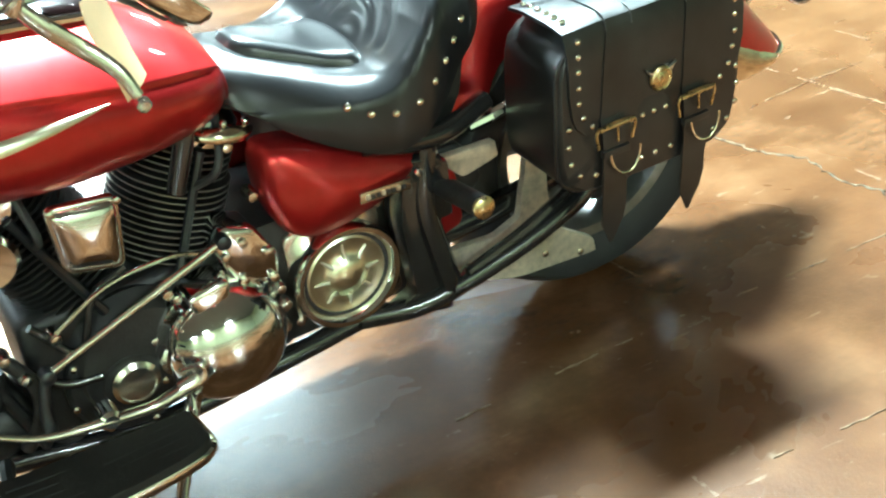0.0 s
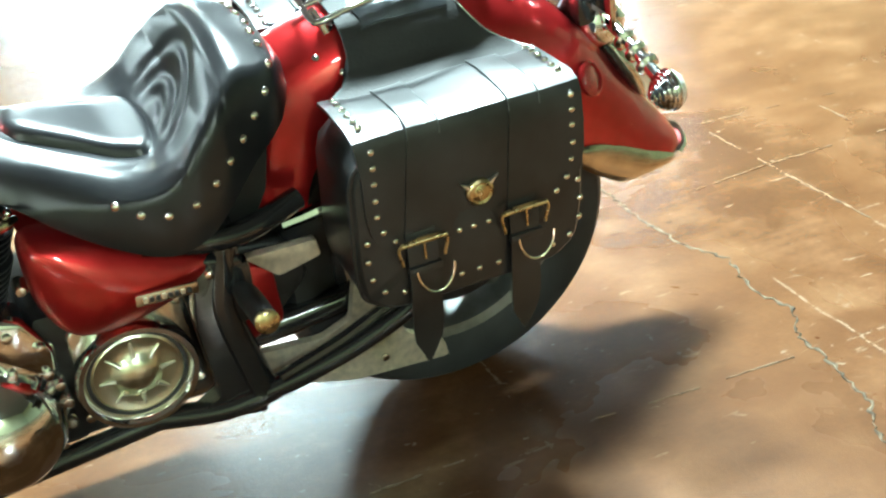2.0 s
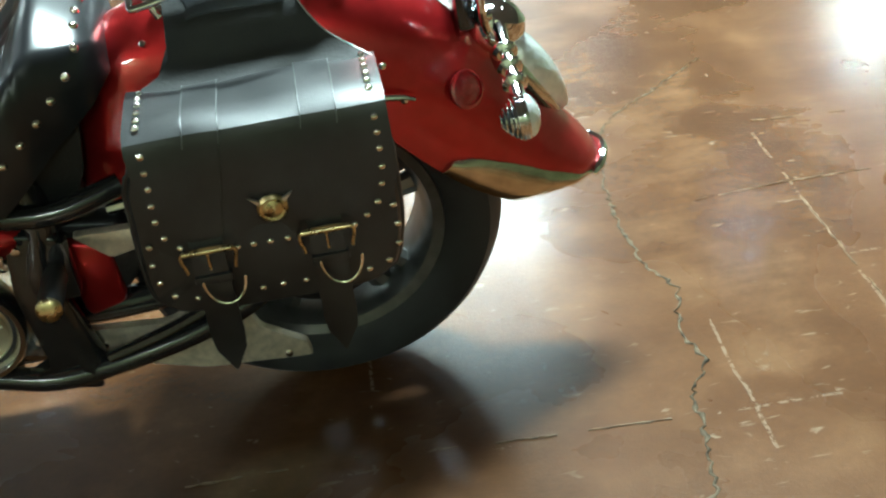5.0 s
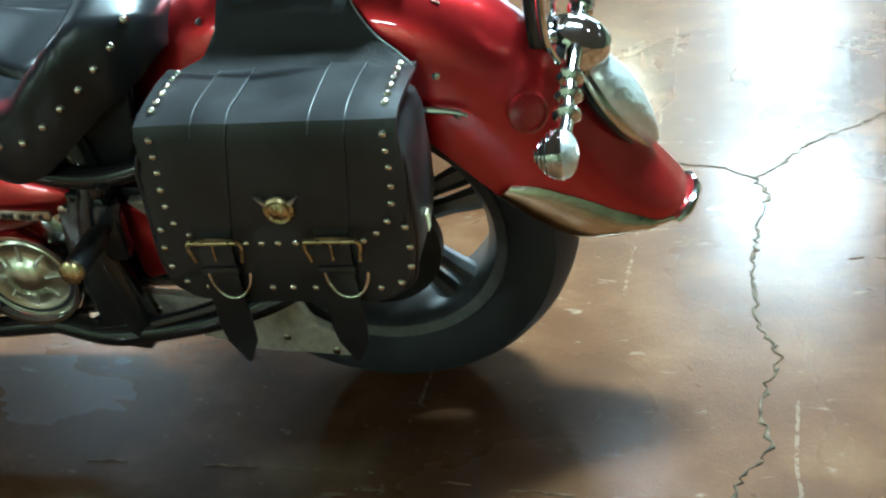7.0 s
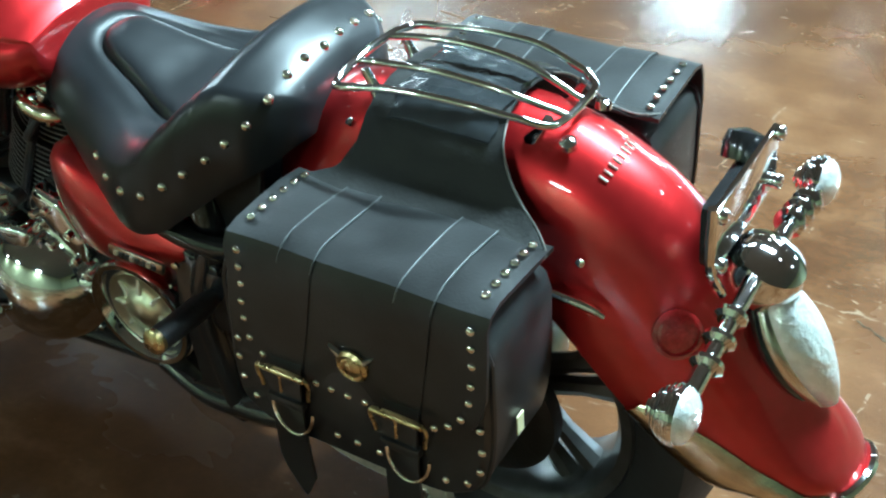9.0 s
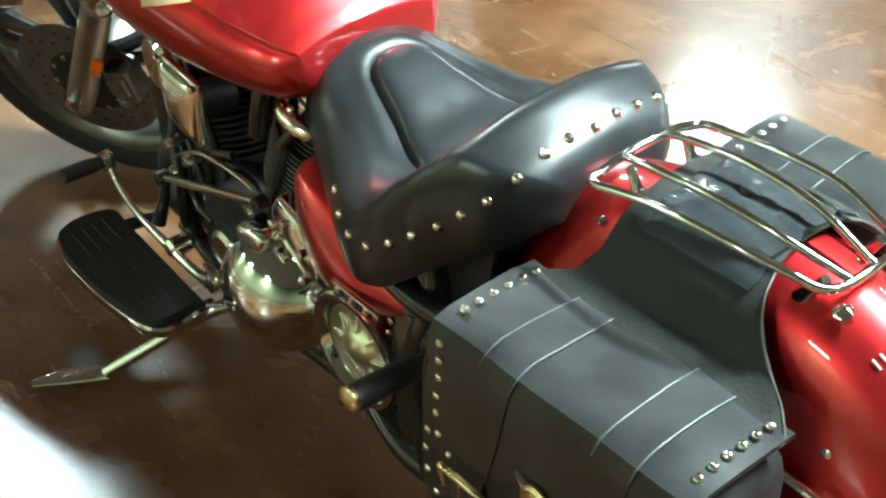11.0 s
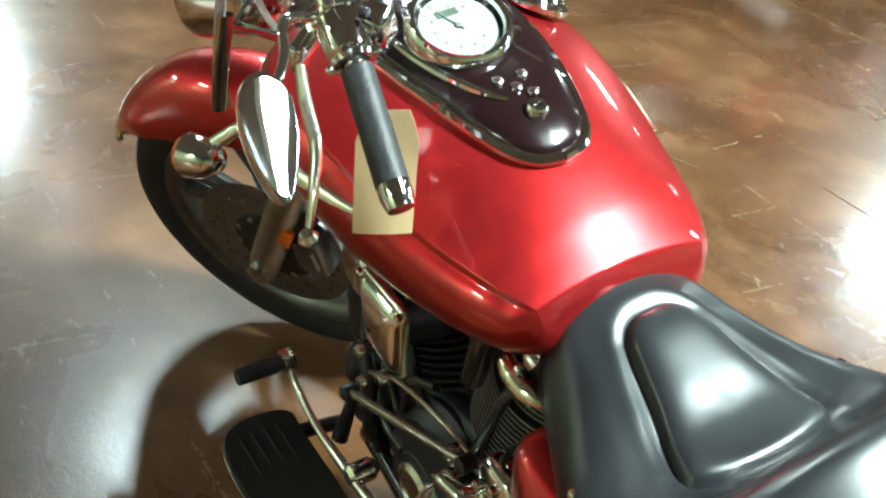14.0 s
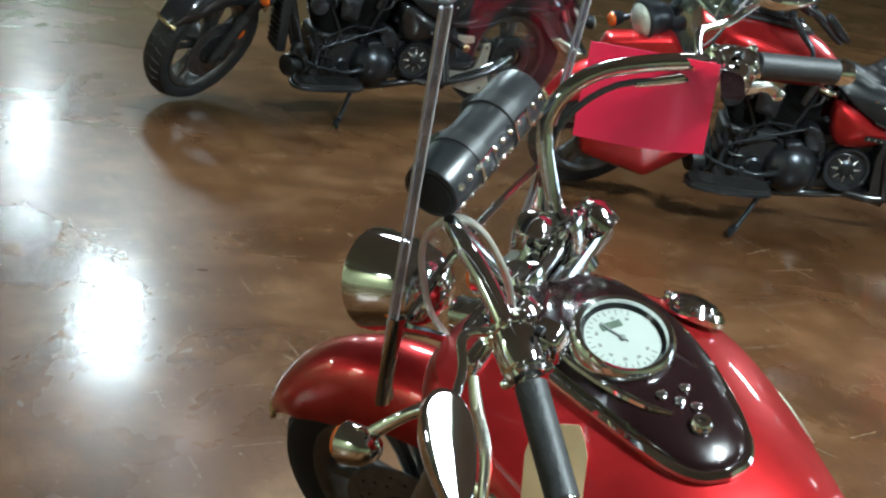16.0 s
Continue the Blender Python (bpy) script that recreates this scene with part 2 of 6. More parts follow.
    chip = ramp(math_node("ADD", chips.outputs["Fac"], math_node("MULTIPLY", math_node("SUBTRACT", wear.outputs["Fac"], 0.5), 0.35)), [(0.0, (0, 0, 0)), (0.68, (0, 0, 0)), (0.79, (0.5, 0.5, 0.5))])
    body = mix(chip, body, (0.36, 0.28, 0.19))
    L(body, b.inputs["Base Color"])
    rough = nt.nodes.new("ShaderNodeMapRange")
    rough.inputs["To Min"].default_value, rough.inputs["To Max"].default_value = 0.24, 0.31
    L(big.outputs["Fac"], rough.inputs["Value"])
    L(rough.outputs[0], b.inputs["Roughness"])
    b.inputs["Specular IOR Level"].default_value = 0.23
    b.inputs["Coat Roughness"].default_value = 0.065
    coat = nt.nodes.new("ShaderNodeMapRange")
    coat.inputs["From Min"].default_value, coat.inputs["From Max"].default_value = 0.35, 0.65
    coat.inputs["To Min"].default_value, coat.inputs["To Max"].default_value = 0.55, 0.2
    L(big.outputs["Fac"], coat.inputs["Value"])
    L(coat.outputs[0], b.inputs["Coat Weight"])
    grit = node("ShaderNodeTexNoise", Scale=190.0, Detail=3.0, Roughness=0.6)
    L(spot, grit.inputs["Vector"])
    bump = nt.nodes.new("ShaderNodeBump")
    bump.inputs["Strength"].default_value, bump.inputs["Distance"].default_value = 0.25, 0.003
    L(math_node("ADD", math_node("MULTIPLY", grit.outputs["Fac"], 0.55), math_node("MULTIPLY", fine.outputs["Fac"], 0.35)), bump.inputs["Height"])
    L(bump.outputs[0], b.inputs["Normal"])
    peel = nt.nodes.new("ShaderNodeBump")
    peel.inputs["Strength"].default_value, peel.inputs["Distance"].default_value = 0.22, 0.0010
    L(math_node("ADD", grit.outputs["Fac"], math_node("MULTIPLY", fine.outputs["Fac"], 0.9)), peel.inputs["Height"])
    L(peel.outputs[0], b.inputs["Coat Normal"])
    return m


FLOOR = floor_material()


# ---- mesh helpers ----
def finish(bm, smooth=True):
    bmesh.ops.recalc_face_normals(bm, faces=bm.faces)
    if smooth:
        for f in bm.faces:
            f.smooth = True
        for e in bm.edges:
            if len(e.link_faces) == 2 and e.calc_face_angle(0) > radians(38):
                e.smooth = False
    return bm


def part(name, bm, material, parent=None, label="", m=None, sub=0):
    finish(bm)
    me = bpy.data.meshes.new(name)
    bm.to_mesh(me)
    bm.free()
    me.materials.append(material)
    ob = new(name, me)
    if parent is not None:
        ob.parent = parent
    if m is not None:
        ob.matrix_local = m
    if label:
        tagged(ob, label=label)
    if sub:
        s = ob.modifiers.new("smooth", "SUBSURF")
        s.levels = s.render_levels = sub
    return ob


def spline(points, n):
    """n + 1 points along a smooth line through the given ones."""
    p = [Vector(q) for q in points]
    out = []
    segs = len(p) - 1
    for i in range(n + 1):
        s = i / n * segs
        k = min(int(s), segs - 1)
        u = s - k
        p1, p2 = p[k], p[k + 1]
        p0 = p[k - 1] if k else 2 * p1 - p2
        p3 = p[k + 2] if k + 2 <= segs else 2 * p2 - p1
        out.append(0.5 * (2 * p1 + (p2 - p0) * u + (2 * p0 - 5 * p1 + 4 * p2 - p3) * u * u + (3 * p1 - p0 - 3 * p2 + p3) * u ** 3))
    return out


def lerp(table, x):
    """A smooth curve through rows (x, value)."""
    xs = [r[0] for r in table]
    ys = [r[1] for r in table]
    if x <= xs[0]:
        return ys[0]
    for k in range(len(xs) - 1):
        if x <= xs[k + 1]:
            u = (x - xs[k]) / (xs[k + 1] - xs[k])
            y0 = ys[k - 1] if k else ys[k]
            y3 = ys[k + 2] if k + 2 < len(ys) else ys[k + 1]
            y1, y2 = ys[k], ys[k + 1]
            return 0.5 * (2 * y1 + (y2 - y0) * u + (2 * y0 - 5 * y1 + 4 * y2 - y3) * u * u + (3 * y1 - y0 - 3 * y2 + y3) * u ** 3)
    return ys[-1]


def skin(rings, closed=True, caps=True):
    bm = bmesh.new()
    rows = [[bm.verts.new(p) for p in ring] for ring in rings]
    n = len(rows[0])
    for a, b in zip(rows, rows[1:]):
        for k in range(n if closed else n - 1):
            bm.faces.new((a[k], a[(k + 1) % n], b[(k + 1) % n], b[k]))
    if caps and closed:
        bm.faces.new(rows[0])
        bm.faces.new(rows[-1][::-1])
    return bm


def tube(points, r, n=10, steps=0, flat=1.0):
    """A round bar along points; r is one radius or one per point."""
    p = spline(points, steps) if steps else [Vector(q) for q in points]
    rs = r if isinstance(r, (list, tuple)) else [r] * len(points)
    rings = []
    side = None
    for i, c in enumerate(p):
        d = (p[min(i + 1, len(p) - 1)] - p[max(i - 1, 0)]).normalized()
        if side is None:
            side = d.orthogonal().normalized()
        side = (side - d * side.dot(d)).normalized()
        up = d.cross(side)
        s = i / (len(p) - 1) * (len(rs) - 1)
        k = min(int(s), len(rs) - 2) if len(rs) > 1 else 0
        rad = rs[k] + (rs[min(k + 1, len(rs) - 1)] - rs[k]) * (s - k)
        rings.append([c + rad * (math.cos(a) * side + flat * math.sin(a) * up) for a in (2 * math.pi * j / n for j in range(n))])
    return skin(rings)


def lathe(profile, centre, axis, n=32, ring=False):
    """A turned piece: profile rows (radius, distance along the axis); ring: open in the middle."""
    axis = Vector(axis).normalized()
    u = axis.orthogonal().normalized()
    v = axis.cross(u)
    c = Vector(centre)
    rings = [[c + axis * h + max(r, 1e-4) * (math.cos(a) * u + math.sin(a) * v) for a in (2 * math.pi * j / n for j in range(n))] for r, h in (profile + profile[:1] if ring else profile)]
    bm = skin(rings, True, not ring)
    if ring:
        bmesh.ops.remove_doubles(bm, verts=bm.verts, dist=1e-6)
    return bm


def box(x0, x1, y0, y1, z0, z1, bevel=0.0, seg=2):
    bm = bmesh.new()
    bmesh.ops.create_cube(bm, size=1)
    for v in bm.verts:
        v.co = Vector((x0 + (v.co.x + 0.5) * (x1 - x0), y0 + (v.co.y + 0.5) * (y1 - y0), z0 + (v.co.z + 0.5) * (z1 - z0)))
    if bevel:
        bmesh.ops.bevel(bm, geom=bm.edges[:], offset=bevel, segments=seg, profile=0.6, affect="EDGES")
    return bm


def join(*bms):
    """Several bits of one piece in one mesh."""
    out = bms[0]
    for b in bms[1:]:
        me = bpy.data.meshes.new("t")
        b.to_mesh(me)
        b.free()
        out.from_mesh(me)
        bpy.data.meshes.remove(me)
    return out


def moved(bm, m):
    bm.transform(m)
    return bm


def plate(outline, y0, y1, bevel=0.004, puff=0.0):
    """A flat or puffed plate: outline of (x, z), from y0 (back) to y1 (front)."""
    n = len(outline)
    cx, cz = sum(p[0] for p in outline) / n, sum(p[1] for p in outline) / n
    d = 1 if y1 > y0 else -1

    def ring(k, y):
        return [(cx + (x - cx) * k, y, cz + (z - cz) * k) for x, z in outline]
    size = max(max(abs(x - cx), abs(z - cz)) for x, z in outline)
    k1 = 1 - bevel / size
    rings = [ring(1, y0), ring(1, y1 - d * bevel), ring((1 + k1) / 2, y1 - d * bevel * 0.25), ring(k1, y1)]
    if puff:
        for k in (0.85, 0.65, 0.4, 0.15):
            rings.append(ring(k * k1, y1 + d * puff * (1 - k * k)))
    return skin(rings)


def rounded(points, r=0.3, n=4):
    """Corner-cut, smoothed closed outline."""
    out = []
    m = len(points)
    for i in range(m):
        a, b, c = (Vector(points[j % m]) for j in (i - 1, i, i + 1))
        p, q = b.lerp(a, r), b.lerp(c, r)
        for k in range(n + 1):
            t = k / n
            s = p * (1 - t) ** 2 + 2 * b * t * (1 - t) + q * t * t
            out.append(tuple(s))
    return out


def stud_mesh(r=0.0058):
    bm = lathe([(r, 0), (r, 0.0008), (r * 0.8, r * 0.45), (r * 0.45, r * 0.66), (0.0003, r * 0.72)], (0, 0, 0), (0, 0, 1), 10)
    finish(bm)
    me = bpy.data.meshes.new("stud")
    bm.to_mesh(me)
    bm.free()
    me.materials.append(SILVER)
    return me


STUD = stud_mesh()
SEAT_STUD = stud_mesh(0.0074)


def stud(p, normal, parent, mesh=None):
    o = new("stud", mesh or STUD)
    o.parent = parent
    o.matrix_local = Matrix.Translation(p) @ Vector(normal).to_track_quat("Z", "Y").to_matrix().to_4x4()
    return o

# ---- the room ----
RX0, RX1, RY0, RY1 = -23.0, 10.0, -9.0, 24.0


def slab(name, x0, x1, y0, y1, z0, z1, material, label):
    return tagged(part(name, box(x0, x1, y0, y1, z0, z1), material, None), label, "wall" if "wall" in name else name, "", "structure")


slab("floor", RX0, RX1, RY0, RY1, -0.12, 0.0, FLOOR, "glossy brown acid-stained concrete showroom floor with scuffs")
slab("ceiling", RX0, RX1, RY0, RY1, CEILING + 0.12, CEILING + 0.27, CEIL, "grey showroom ceiling with lamp panels")
slab("wall_south", RX0, RX1, RY0 - 0.15, RY0, -0.12, CEILING + 0.27, PLASTER, "plain pale green painted showroom wall")
WX0, WX1, WZ0, WZ1 = -1.2, 4.4, 0.9, 3.7
north = join(box(RX0, WX0, RY1, RY1 + 0.15, -0.12, CEILING + 0.27), box(WX1, RX1, RY1, RY1 + 0.15, -0.12, CEILING + 0.27), box(WX0, WX1, RY1, RY1 + 0.15, -0.12, WZ0), box(WX0, WX1, RY1, RY1 + 0.15, WZ1, CEILING + 0.27))
tagged(part("wall_north", north, PLASTER, None), "plain pale green painted showroom wall with a wide shop window", "wall", "", "structure")
window = tagged(new("window_1"), "wide white-framed shop window letting in daylight", "window", "", "structure")
for x in (WX0 + 0.03, (2 * WX0 + WX1) / 3, (WX0 + 2 * WX1) / 3, WX1 - 0.03):
    part("window_frame", box(x - 0.03, x + 0.03, RY1 + 0.03, RY1 + 0.12, WZ0, WZ1, 0.006), LAMP_BODY, window)
for z in (WZ0 + 0.03, WZ1 - 0.03):
    part("window_frame", box(WX0 + 0.06, WX1 - 0.06, RY1 + 0.03, RY1 + 0.12, z - 0.03, z + 0.03, 0.006), LAMP_BODY, window)
pane = part("pane", box(WX0, WX1, RY1 + 0.07, RY1 + 0.08, WZ0, WZ1), SCREEN, window, "clear window glass")
pane.visible_shadow = False
day = bpy.data.lights.new("daylight", "AREA")
day.shape, day.size, day.size_y = "RECTANGLE", WX1 - WX0, WZ1 - WZ0
day.energy, day.color = 480.0, (0.78, 0.90, 1.0)
day_ob = new("daylight", day)
day_ob.matrix_basis = pose((WX0 + WX1) / 2, RY1 + 0.14, (WZ0 + WZ1) / 2, -90, 0, 0)
slab("wall_west", RX0 - 0.15, RX0, RY0 - 0.15, RY1 + 0.15, -0.12, CEILING + 0.27, PLASTER, "plain pale green painted showroom wall")
slab("wall_east", RX1, RX1 + 0.15, RY0 - 0.15, RY1 + 0.15, -0.12, CEILING + 0.27, PLASTER, "plain pale green painted showroom wall")


def ceiling_lamp(m):
    root = tagged(new("ceiling_lamp"), "white rectangular lamp panel fixed under the ceiling", "ceiling lamp", "ceiling lamps")
    rings = [[(sx * -a, sy * -b, z) for sx, sy in ((-1, -1), (1, -1), (1, 1), (-1, 1))] for a, b, z in ((-0.64, -0.34, 0.12), (-0.64, -0.34, 0.01), (-0.62, -0.32, 0.0), (-0.585, -0.285, 0.0), (-0.58, -0.28, 0.03))]
    part("housing", skin(rings), LAMP_BODY, root, "white sheet-metal housing")
    light = new("tube_light", lamp_data)
    light.parent = root
    light.matrix_local = pose(0, 0, 0.02)
    root.matrix_basis = m
    return root


first_lamp = ceiling_lamp(pose(*LAMP_SPOTS[0], CEILING))
for spot in LAMP_SPOTS[1:]:
    copy_thing(first_lamp, pose(*spot, CEILING))
for o in first_lamp.children:
    if o.type == "LIGHT":
        o.data = main_data
for spot in SIDE_SPOTS:
    side_lamp = copy_thing(first_lamp, pose(*spot, CEILING))
    for o in side_lamp.children:
        if o.type == "LIGHT":
            o.data = side_data


def ceiling_spot(m):
    root = tagged(new("ceiling_spotlight"), "small round white spotlight fixed under the ceiling", "spotlight", "ceiling spotlights")
    part("housing", lathe([(0.16, 0.12), (0.16, 0.01), (0.15, 0.0), (0.135, 0.0), (0.13, 0.04), (0.001, 0.045)], (0, 0, 0), (0, 0, 1), 20), LAMP_BODY, root, "white turned housing")
    light = new("spot_light", spot_data)
    light.parent = root
    light.matrix_local = pose(0, 0, 0.03)
    root.matrix_basis = m
    return root


first_lamp.matrix_basis = pose(*LAMP_SPOTS[0], CEILING) @ Matrix.Diagonal((1.15, 0.72, 1.0, 1.0))
first_spot = ceiling_spot(pose(*SMALL_SPOTS[0], CEILING))
for spot in SMALL_SPOTS[1:]:
    copy_thing(first_spot, pose(*spot, CEILING))


near_lamp = copy_thing(first_lamp, pose(0.5, 7.1, CEILING))
for o in near_lamp.children:
    if o.type == "LIGHT":
        o.data = near_data
warm_lamp = copy_thing(first_lamp, pose(-0.95, 10.7, CEILING, 0, 0, 90))
for o in warm_lamp.children:
    if o.type == "LIGHT":
        o.data = warm_data


# ---- cracks in the floor ----
def crack(points, width, seed, wander=0.006, gaps=0.0):
    rng = random.Random(seed)
    line = []
    for a, b in zip(points, points[1:]):
        a, b = Vector((*a, 0)), Vector((*b, 0))
        n = max(2, int((b - a).length / 0.012))
        for k in range(n):
            q = a.lerp(b, k / n)
            line.append((q.x + rng.uniform(-wander, wander), q.y + rng.uniform(-wander, wander) * 0.7, rng.choice((0.25, 0.4, 0.55, 0.7, 0.85, 1.0, 1.5))))
    bm = bmesh.new()
    rows = []
    for i, (x, y, w) in enumerate(line):
        d = (Vector(line[min(i + 1, len(line) - 1)][:2]) - Vector(line[max(i - 1, 0)][:2])).normalized()
        s = Vector((-d.y, d.x)) * width * w * 0.5
        rows.append([bm.verts.new((x + s.x * k, y + s.y * k, z)) for k, z in ((-1.0, 0.0006), (-0.5, 0.0022), (0.5, 0.0022), (1.0, 0.0006))])
    keep = True
    for a, b in zip(rows, rows[1:]):
        if rng.random() < 0.25:
            keep = rng.random() >= gaps
        for k in range(3 if keep else 0):
            bm.faces.new((a[k], a[k + 1], b[k + 1], b[k]))
    return bm


CRACK_MAIN = [(0.542, 0.726), (0.572, 0.644), (0.551, 0.504), (0.549, 0.342), (0.553, 0.16), (0.598, 0.03), (0.576, -0.055), (0.562, -0.12), (0.585, -0.225), (0.538, -0.31), (0.524, -0.458), (0.51, -0.557), (0.461, -0.629), (0.452, -0.72), (0.42, -0.9)]
tagged(part("crack", crack(CRACK_MAIN, 0.0068, 3), CRACK, None), "jagged filled crack across the brown concrete floor", "floor crack", "", "structure")
tagged(part("crack", crack([(0.542, 0.726), (0.60, 0.80), (0.669, 0.917), (0.758, 0.994), (0.95, 1.2)], 0.007, 5), CRACK, None), "thin branching crack in the brown concrete floor", "floor crack", "", "structure")
tagged(part("crack", crack([(0.542, 0.726), (0.481, 0.775), (0.388, 0.794), (0.2, 0.9)], 0.006, 7), CRACK, None), "hairline crack in the brown concrete floor", "floor crack", "", "structure")

# pale worn joints and scuffs in the sealer
SCUFFS = [((-0.51, -0.345), (-0.05, -0.335), (0.24, -0.36), (0.50, -0.37)), ((-0.18, -0.78), (0.06, -0.80), (0.5, -0.80)), ((0.93, 0.38), (0.93, 0.10), (0.94, -0.3)), ((0.70, 0.37), (0.92, 0.39), (1.3, 0.385)),
          ((1.24, 0.70), (1.23, 0.29), (1.24, -0.1)), ((0.95, 0.73), (1.39, 0.67)), ((-1.89, 1.56), (-1.59, 1.57)), ((-2.17, 1.25), (-2.07, 1.29)), ((-2.17, 1.41), (-2.22, 1.70)), ((-3.55, 2.1), (-3.6, 2.26)), ((-1.5, 1.95), (-1.2, 1.9)), ((-2.6, 0.9), (-2.55, 1.2))]
for k, line in enumerate(SCUFFS):
    tagged(part("scuff", crack(line, 0.0048, 20 + k, 0.002, 0.6), SCUFF, None), "thin pale worn line in the brown floor sealer", "floor scuff", "", "structure")

# ---- the red cruiser, built upright, then leaned on its stand ----
BIKE = pose(-0.038, 0, 0, 10.0, 0, 2.862)
STEER_ANGLE = 34.0
MIRROR_FACE = Vector((0.703, 0.062, 0.708))
steer_axis = Vector((math.sin(radians(32)), 0, math.cos(radians(32))))
STEER = Matrix.Translation((-1.83, 0, 0)) @ Matrix.Rotation(radians(STEER_ANGLE), 4, steer_axis) @ Matrix.Translation((1.83, 0, 0))


def build_motorcycle():
    bike = tagged(new("motorcycle"), "candy red cruiser motorcycle leaning on its side stand, front wheel turned", "motorcycle")

    def P(name, bm, material, label="", parent=None, m=None, sub=0):
        return part(name, bm, material, parent or bike, label, m, sub)

    # -- wheels --
    def tyre(r, w, rim):
        h = w / 2
        prof = [(rim, -h * 0.72), (rim + 0.012, -h * 0.80), (rim + (r - rim) * 0.45, -h), (rim + (r - rim) * 0.72, -h * 0.96), (r - 0.018, -h * 0.78), (r - 0.005, -h * 0.45), (r, -h * 0.15)]
        prof += [(a, -b) for a, b in prof[::-1]]
        prof += [(rim - 0.006, h * 0.5), (rim - 0.006, -h * 0.5)]
        return prof

    def cast_wheel(c, r, w, rim, m, tread):
        t = P("wheel", lathe(tyre(r, w, rim), c, (0, 1, 0), 64, True), RUBBER, "black road tyre on a cast wheel", None, m)
        h = w / 2
        prof = [(rim + 0.008, -h * 0.80), (rim + 0.006, -h * 0.86), (rim - 0.012, -h * 0.80), (rim - 0.026, -h * 0.55), (rim - 0.03, 0), (rim - 0.026, h * 0.55), (rim - 0.012, h * 0.8), (rim + 0.006, h * 0.86), (rim + 0.008, h * 0.80), (rim, 0)]
        P("rim", lathe(prof, c, (0, 1, 0), 48, True), RIM_DARK, "dark grey alloy rim", t)
        hub = P("hub", lathe([(0.03, -0.075), (0.05, -0.07), (0.055, -0.04), (0.04, 0), (0.055, 0.04), (0.05, 0.07), (0.03, 0.075)], c, (0, 1, 0), 24), ALLOY, "", t)
        for k in range(5):
            a0 = 2 * math.pi * k / 5 + 0.35
            for da in (-0.13, 0.13):
                p0 = Vector((math.cos(a0 + da * 2.4) * 0.045, -0.02, math.sin(a0 + da * 2.4) * 0.045)) + Vector(c)
                p1 = Vector((math.cos(a0 + da * 1.1) * (rim - 0.02), -0.012, math.sin(a0 + da * 1.1) * (rim - 0.02))) + Vector(c)
                P("spoke", tube([p0, p0.lerp(p1, 0.5), p1], [0.019, 0.015, 0.022], 8, 0, 1.5), RIM_DARK, "", t)
        # tread grooves
        for k in range(36):
            a = 2 * math.pi * k / 36
            for s in (-1, 1):
                q = [Vector(c) + Vector((math.cos(a + da) * rr, s * yy * h, math.sin(a + da) * rr)) for da, rr, yy in ((0, r + 0.0004, 0.12), (0.05, r - 0.0045, 0.45), (0.08, r - 0.017, 0.77))]
                if tread:
                    P("tread_groove", tube(q, 0.0022, 5), INK, "", t)
        return t

    rear = cast_wheel((0, 0, 0.322), 0.322, 0.17, 0.207, None, False)
    P("belt_pulley", lathe([(0.10, -0.105), (0.112, -0.10), (0.112, -0.075), (0.10, -0.07), (0.06, -0.07), (0.06, -0.10)], (0, 0, 0.322), (0, 1, 0), 40, True), ENGINE, "", rear)
    front_c = (-1.607, 0, 0.318)
    front = cast_wheel(front_c, 0.318, 0.13, 0.235, STEER, True)
    P("brake_disc", lathe([(0.075, -0.078), (0.15, -0.078), (0.15, -0.073), (0.075, -0.073)], front_c, (0, 1, 0), 48, True), DISC, "steel brake disc with drilled face", front)
    P("disc_carrier", lathe([(0.03, -0.082), (0.08, -0.080), (0.08, -0.07), (0.03, -0.07)], front_c, (0, 1, 0), 32), ENGINE, "", front)
    for k in range(30):
        a = 2 * math.pi * k / 30
        rr = 0.105 + 0.012 * (k % 3)
        P("disc_hole", lathe([(0.0045, 0.002), (0.0045, -0.0008), (0.001, -0.0009)], (front_c[0] + rr * math.cos(a), -0.078, front_c[2] + rr * math.sin(a)), (0, 1, 0), 8), INK, "", front)
    for k in range(10):
        a = 2 * math.pi * k / 10
        P("disc_bolt", lathe([(0.006, 0), (0.006, -0.004), (0.002, -0.005)], (front_c[0] + 0.07 * math.cos(a), -0.082, front_c[2] + 0.07 * math.sin(a)), (0, 1, 0), 8), CHROME, "", front)

    # -- rear fender --
    crown = [Vector((x, 0, z)) for x, z in ((-0.36, 0.48), (-0.352, 0.60), (-0.31, 0.695), (-0.21, 0.752), (-0.06, 0.776), (0.08, 0.762), (0.185, 0.720), (0.262, 0.660), (0.34, 0.568), (0.415, 0.464), (0.466, 0.400), (0.497, 0.350))]
    N = 44
    line = spline(crown, N)
    half = [(0, 0.10), (0.3, 0.108), (0.6, 0.112), (0.85, 0.105), (0.95, 0.085), (1.0, 0.05)]
    depth = [(0, 0.11), (0.15, 0.17), (0.35, 0.18), (0.6, 0.19), (0.75, 0.185), (0.86, 0.14), (0.94, 0.075), (1.0, 0.03)]
    shape = [(0, 0), (0.28, 0.03), (0.52, 0.11), (0.72, 0.24), (0.87, 0.42), (0.96, 0.65), (1.0, 0.85), (1.0, 1.0)]

    def fender_point(s, u, out=0.0):
        i = min(max(s, 0), 1) * N
        k = min(int(i), N - 1)
        p = line[k].lerp(line[k + 1], i - k)
        d = (line[min(k + 2, N)] - line[max(k - 1, 0)]).normalized()
        nrm = Vector((-d.z, 0, d.x)).normalized()
        if nrm.dot(p - Vector((0.02, 0, 0.36))) < 0:
            nrm = -nrm
        hw, dp = lerp(half, s), lerp(depth, s)
        v = abs(u) * (len(shape) - 1)
        j = min(int(v), len(shape) - 2)
